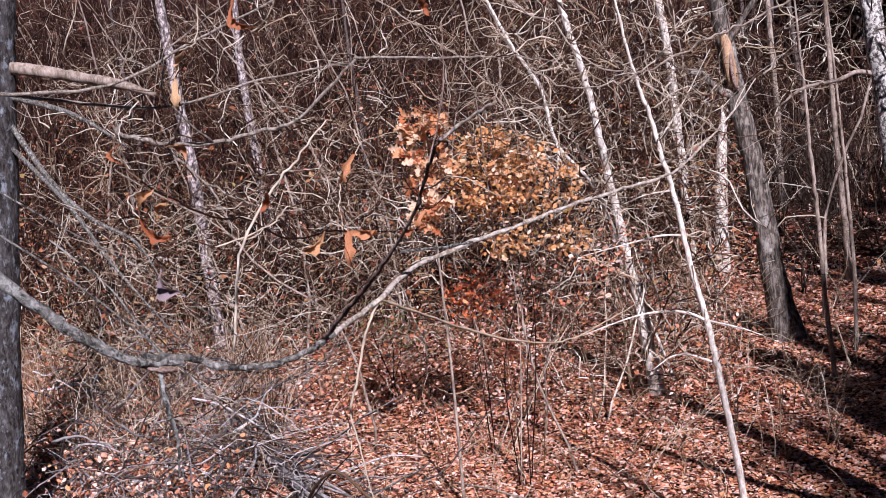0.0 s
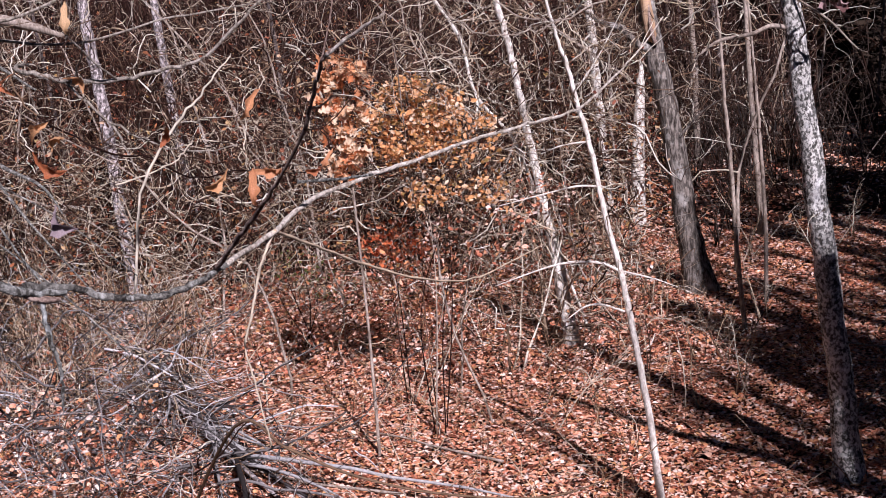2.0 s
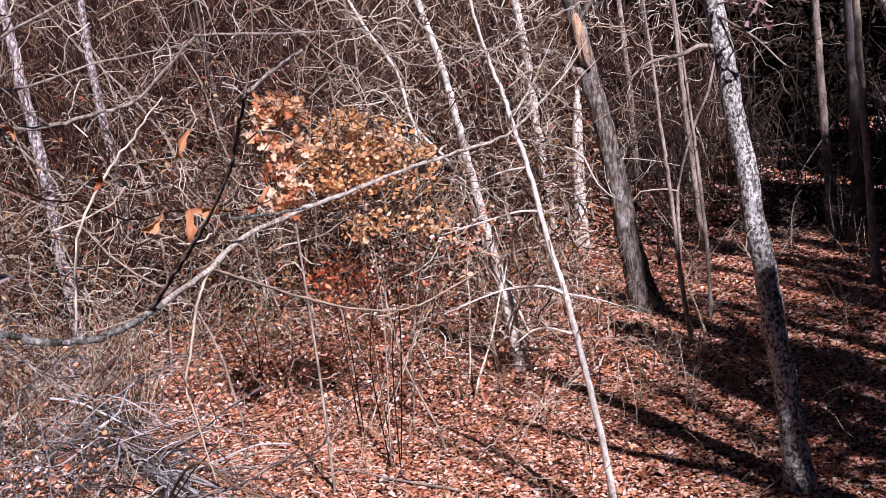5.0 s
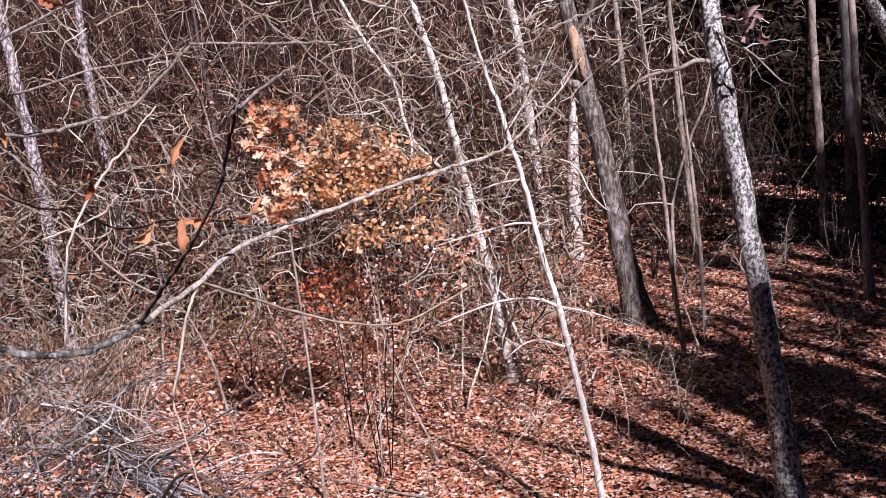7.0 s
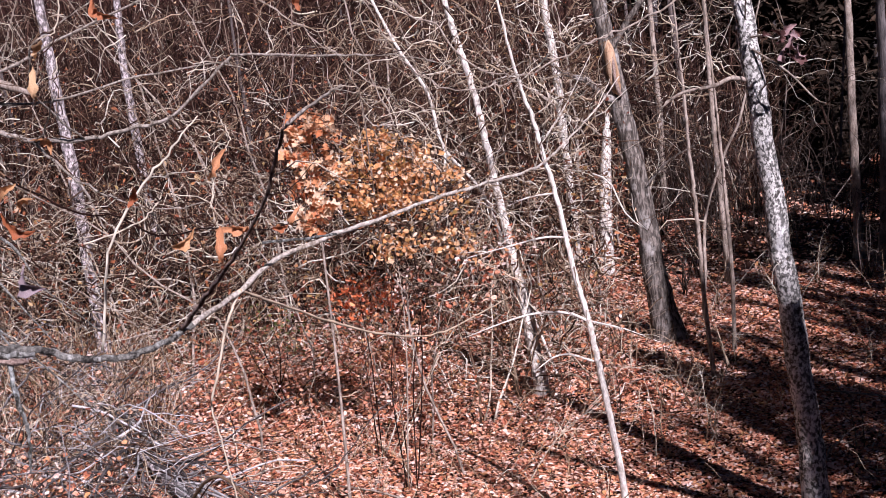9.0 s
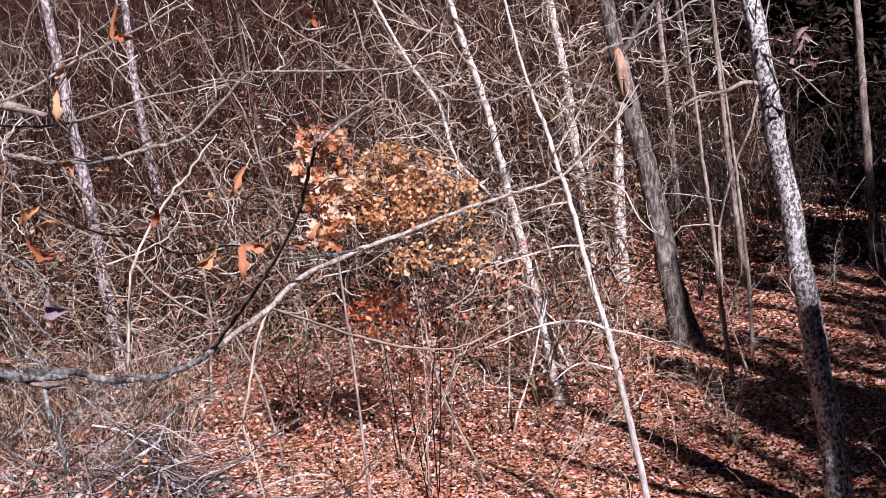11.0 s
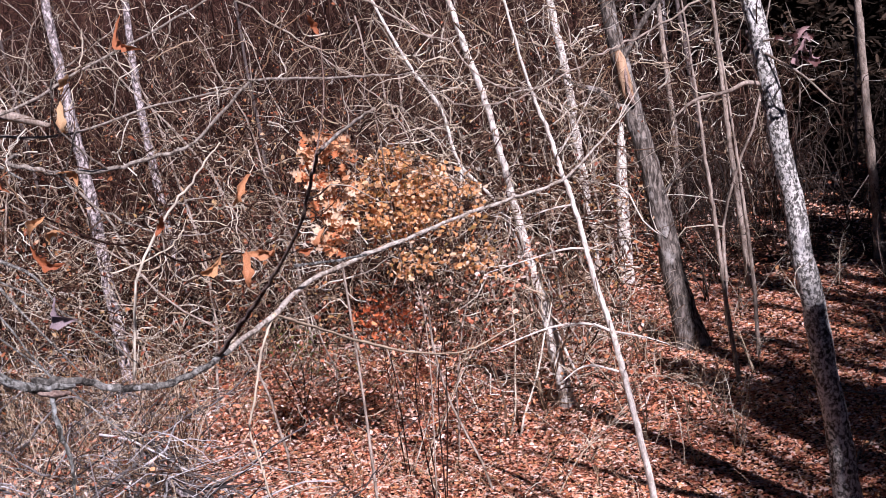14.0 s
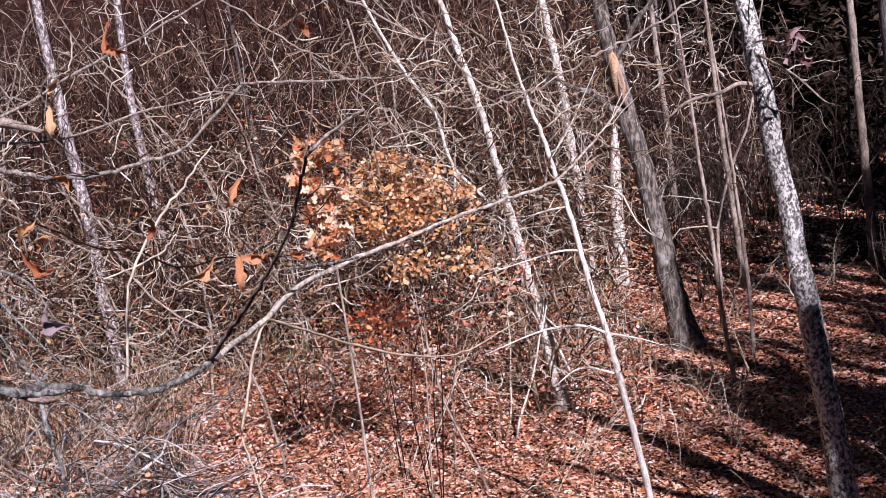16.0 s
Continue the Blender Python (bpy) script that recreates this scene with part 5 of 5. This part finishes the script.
def evergreen(seed, height, spread_r, sprays, small, large):
    nrng, rng = np.random.default_rng(seed), random.Random(seed)
    th = thing("evergreen_tree", (0, 0, 0), "dense evergreen with boughs down to the ground, needles coloured near black for shade", "tree", "dark evergreens")
    b = Builder()
    b.tube([Vector((0, 0, -0.1)), Vector((0.05, 0, height * 0.5)), Vector((0, 0.05, height))], [0.16, 0.1, 0.02], 8)
    part("trunk", b, M_DARK, th)
    t = nrng.uniform(0.04, 1, sprays) ** 1.25
    a = nrng.uniform(0, 2 * np.pi, sprays)
    whorl = 0.75 + 0.25 * np.sin(a * 5 + np.floor(t * 16) * 1.7)
    r = spread_r * (1 - t) ** 0.8 * nrng.uniform(0.35, 1.0, sprays) ** 0.6 * whorl + 0.1
    z = height * (np.floor(t * 22) / 22 + 0.02 * nrng.normal(size=sprays)) - 0.18 * r
    c = np.stack([r * np.cos(a), r * np.sin(a), np.maximum(z, 0.15)], 1)
    # the crown's darkness is put into the needle colour
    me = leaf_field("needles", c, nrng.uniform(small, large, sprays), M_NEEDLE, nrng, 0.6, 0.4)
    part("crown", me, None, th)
    return th


def evergreens():
    rng = random.Random(82)
    coarse = [evergreen(91, 12.0, 2.6, 2000, 0.6, 1.1), evergreen(92, 14.0, 3.0, 2200, 0.6, 1.1), evergreen(93, 9.0, 2.4, 1700, 0.6, 1.1)]
    fine = [evergreen(94, 12.0, 2.6, 6000, 0.34, 0.65), evergreen(95, 14.0, 3.0, 6500, 0.34, 0.65)]
    # thin ragged ones close by, out of view, added to dapple the ground with shade
    for seed, h, r, n, x, y in ((96, 9.6, 2.0, 1300, 6.35, 5.0), (97, 9.7, 2.0, 1200, 8.1, 3.0), (98, 10.4, 2.2, 1600, 9.8, 4.5)):
        evergreen(seed, h, r, n, 0.25, 0.5).matrix_basis = Matrix.Translation((x, y, ground_z(x, y)))
    used = set()
    spots = []
    for row, y in enumerate((36, 41, 47, 54)):
        x = 0.24 * y + rng.uniform(0, 1.5)
        while x < 0.6 * y + 8:
            spots.append((x, y + rng.uniform(-2, 2)))
            x += rng.uniform(2.6, 4.4)
    # unseen stand beside the opening, added for the long shade that falls from it
    spots += [(13.5, 17.0), (16.5, 13.0), (15.5, 20.5), (19.5, 16.0), (13.0, 24.0), (18.0, 24.5), (21.0, 10.5), (17.0, 3.0), (14.2, 12.2), (11.3, 8.4), (11.7, 10.0), (11.2, 13.5), (14.6, 0.6), (14.7, 6.8), (13.6, 3.6)]
    # unseen ring behind and beside the eye, added to hold back sky light
    spots += [(-8.5, -2.0), (-10.0, 2.0), (-9.5, 6.0), (-6.0, -7.5), (-3.0, -11.0), (1.0, -15.5), (5.5, -20.0), (-12.5, 9.0), (-15.5, 13.0), (-13.5, -5.0), (-9.0, -13.0), (-3.0, -19.0), (-16.0, 3.0),
              (10.0, -26.0), (17.0, -24.0), (18.5, -4.0), (22.5, -10.5), (27.0, -18.0), (20.0, 2.0)]
    # the far crest over the slope
    for x in range(-46, 20, 5):
        spots.append((x + rng.uniform(-1.5, 1.5), 62 + rng.uniform(-4, 4)))
    for x in range(6, 21, 2):
        spots += [(x + rng.uniform(-0.6, 0.6), 57.0 + rng.uniform(-2, 2)), (x + 1.0, 66.0)]
    for k, (x, y) in enumerate(spots):
        s = rng.uniform(0.85, 1.2)
        m = Matrix.Translation((x, y, ground_z(x, y))) @ Euler((0, 0, rng.uniform(0, 6.28))).to_matrix().to_4x4()
        if 30 < y < 54 and x > 6:
            pick = fine[k % 2]
        else:
            pick = coarse[0 if 0 < y < 11 and 8 < x < 12.5 else rng.randrange(3)]
        if pick.name in used:
            copy_thing(pick, m)
        else:
            pick.matrix_basis = m
            used.add(pick.name)


evergreens()


def crown(rng, x, y, z, h, r):
    """Limbs of a bare crown round the upper trunk."""
    limbs = []
    for i in range(9):
        t, a = rng.uniform(0.35, 0.95), rng.uniform(0, 6.28)
        L = rng.uniform(0.8, 1.8)
        p = Vector((x, y, z + h * t))
        limbs.append(([p, p + Vector((math.cos(a) * L * 0.5, math.sin(a) * L * 0.5, 0.4 * L)), p + Vector((math.cos(a) * L, math.sin(a) * L, L))], [r * 0.25 + 0.01, 0.025, 0.012]))
    return limbs


def trees_behind():
    """Bare trees beside and behind the eye, whose shadows lie over the leaves."""
    # across: how far to the side of the sun's line the trunk stands
    for k, (across, y, r, h, crowned) in enumerate((
            (11.7, 9.0, 0.1, 13.5, True), (12.6, 8.6, 0.12, 14.5, True), (7.25, 5.0, 0.2, 7.2, False), (8.48, 4.0, 0.2, 12.0, False), (8.62, 3.0, 0.09, 14.4, False), (9.3, 4.0, 0.13, 11.0, True), (10.5, 4.0, 0.1, 14.0, True), (11.3, 3.0, 0.1, 15.0, True), (8.0, 3.0, 0.09, 9.0, True), (8.7, 2.0, 0.1, 10.5, True),
            (7.7, 1.0, 0.06, 9.5, True), (12.4, 3.0, 0.16, 15.0, True), (13.4, 5.0, 0.2, 15.0, True), (9.8, 0.0, 0.09, 16.0, True), (14.6, 4.0, 0.2, 16.0, True), (4.4, -3.0, 0.035, 15.0, False), (6.6, 1.0, 0.05, 10.5, True), (7.4, -1.0, 0.05, 13.0, True), (5.9, -2.0, 0.04, 12.0, True))):
        x = (across - SUN_AZ.x * y) / -SUN_AZ.y
        z = ground_z(x, y)
        tree("bare_tree", "bare grey tree beside the opening", "tree", [(x, y, z), (x, y, z + h * 0.25), (x - 0.05, y, z + h * 0.55)], [r, r * 0.95, r * 0.9], M_OAK,
             crown(random.Random(400 + k), x, y, z, h, r) if crowned else [([(x, y, z + h * 0.75), (x + 0.7, y - 0.4, z + h * 0.85), (x + 1.0, y - 0.8, z + h)], [r * 0.45, r * 0.35, r * 0.15])],
             twigs=0, seed=300 + k, top=(x, y, z + h), top_r=r * 0.7, sides=10, limb_twigs=15 if crowned else 0, group="bare trees beside the opening", twig_len=2.2, twig_r=0.021)
    # the forked snag whose shade climbs the pale trunk, and a leaning pole
    tree("bare_tree", "leaning grey snag that forks low, beside the opening", "tree", [(4.98, 5.0, 0), (4.88, 5.0, 1.7), (4.8, 5.0, 3.22), (4.71, 5.0, 4.07), (4.64, 5.0, 4.57), (4.52, 5.0, 5.57), (4.48, 5.0, 5.95)],
         [0.12, 0.115, 0.11, 0.105, 0.105, 0.115, 0.1], M_OAK, [([(4.8, 5.0, 3.25), (4.57, 5.0, 3.77), (4.24, 5.0, 4.6), (3.8, 5.0, 5.15), (3.42, 5.0, 5.98), (3.0, 5.0, 6.8)], [0.085, 0.078, 0.07, 0.065, 0.06, 0.03])],
         twigs=0, seed=330, sides=12, limb_twigs=0, group="bare trees beside the opening")
    tree("bare_tree", "slim leaning grey pole tree beside the opening", "tree", [(5.4, 2.0, 0), (4.65, 2.0, 3.3), (3.91, 2.0, 6.6), (3.34, 2.0, 9.15)], [0.06, 0.055, 0.045, 0.035], M_OAK, [],
         twigs=0, seed=331, top=(3.0, 2.0, 10.5), top_r=0.02, sides=8, group="bare trees beside the opening")
    # an old trunk beside the brush
    tree("old_tree", "dark old leaning trunk with blue-grey lichen and drooping dead limbs", "tree", [(-6.5, 11.0, 0), (-6.26, 11.0, 1.76), (-5.85, 11.0, 4.27), (-5.65, 11.0, 5.5)], [0.26, 0.23, 0.2, 0.18], M_OLD,
         [([(-5.75, 11.0, 4.71), (-5.06, 10.8, 4.48), (-4.66, 10.6, 4.29), (-4.29, 10.4, 4.06)], [0.035, 0.026, 0.018, 0.008]),
          ([(-5.69, 11.0, 4.42), (-5.15, 10.6, 3.8), (-4.73, 10.4, 3.44), (-4.26, 10.2, 3.2), (-3.98, 10.0, 2.83)], [0.032, 0.026, 0.02, 0.014, 0.006]),
          ([(-5.73, 11.0, 4.21), (-4.93, 10.4, 3.58), (-4.51, 10.2, 3.02), (-3.91, 10.0, 2.31)], [0.026, 0.02, 0.014, 0.006])],
         twigs=0, seed=332, top=(-5.3, 11.1, 7.5), top_r=0.1, sides=18, jag=0.02, limb_mat=M_LIMBMID, limb_twigs=12, twig_len=0.9, twig_r=0.005)
    old = bpy.data.objects["old_tree"]
    snapped = Builder()
    line = spline([(-5.62, 11.0, 4.96), (-5.14, 10.9, 4.84), (-4.83, 10.8, 4.76), (-4.37, 10.6, 4.64), (-3.96, 10.4, 4.5)], 6)
    snapped.tube(line, spread([0.062, 0.058, 0.052, 0.046, 0.02], len(line)), 12, 0.2, random.Random(47))
    part("broken_limb", snapped, M_POLE, old, "thick pale snapped limb without bark")


trees_behind()


# ---------------------------------------------------------------- single leaves on top of the litter
def loose_leaves():
    rng = random.Random(91)
    bed = bpy.data.objects["leaf_litter"]
    shapes = [oak_leaf("fallen_leaf", 20 + k, (2.5, 3.0, 1.0, 3.5)[k], (1.1, 0.9, 1.2, 1.0)[k], (0.5, -0.3, 0.35, 0.7)[k], M_FALLENLEAF, 0.5) for k in range(4)]
    for k in range(300):
        y = rng.uniform(9.0, 11.2)
        x = rng.uniform(-0.42, 0.34) * y
        size = rng.uniform(0.06, 0.1)
        ob = part("leaf", rng.choice(shapes), None, bed)
        ob.matrix_basis = Matrix.Translation((x, y, ground_z(x, y) + rng.uniform(0.03, 0.045))) @ Euler((rng.gauss(0, 0.25), rng.gauss(0, 0.25), rng.uniform(0, 6.28))).to_matrix().to_4x4() @ Matrix.Diagonal((size, size, size, 1))


loose_leaves()
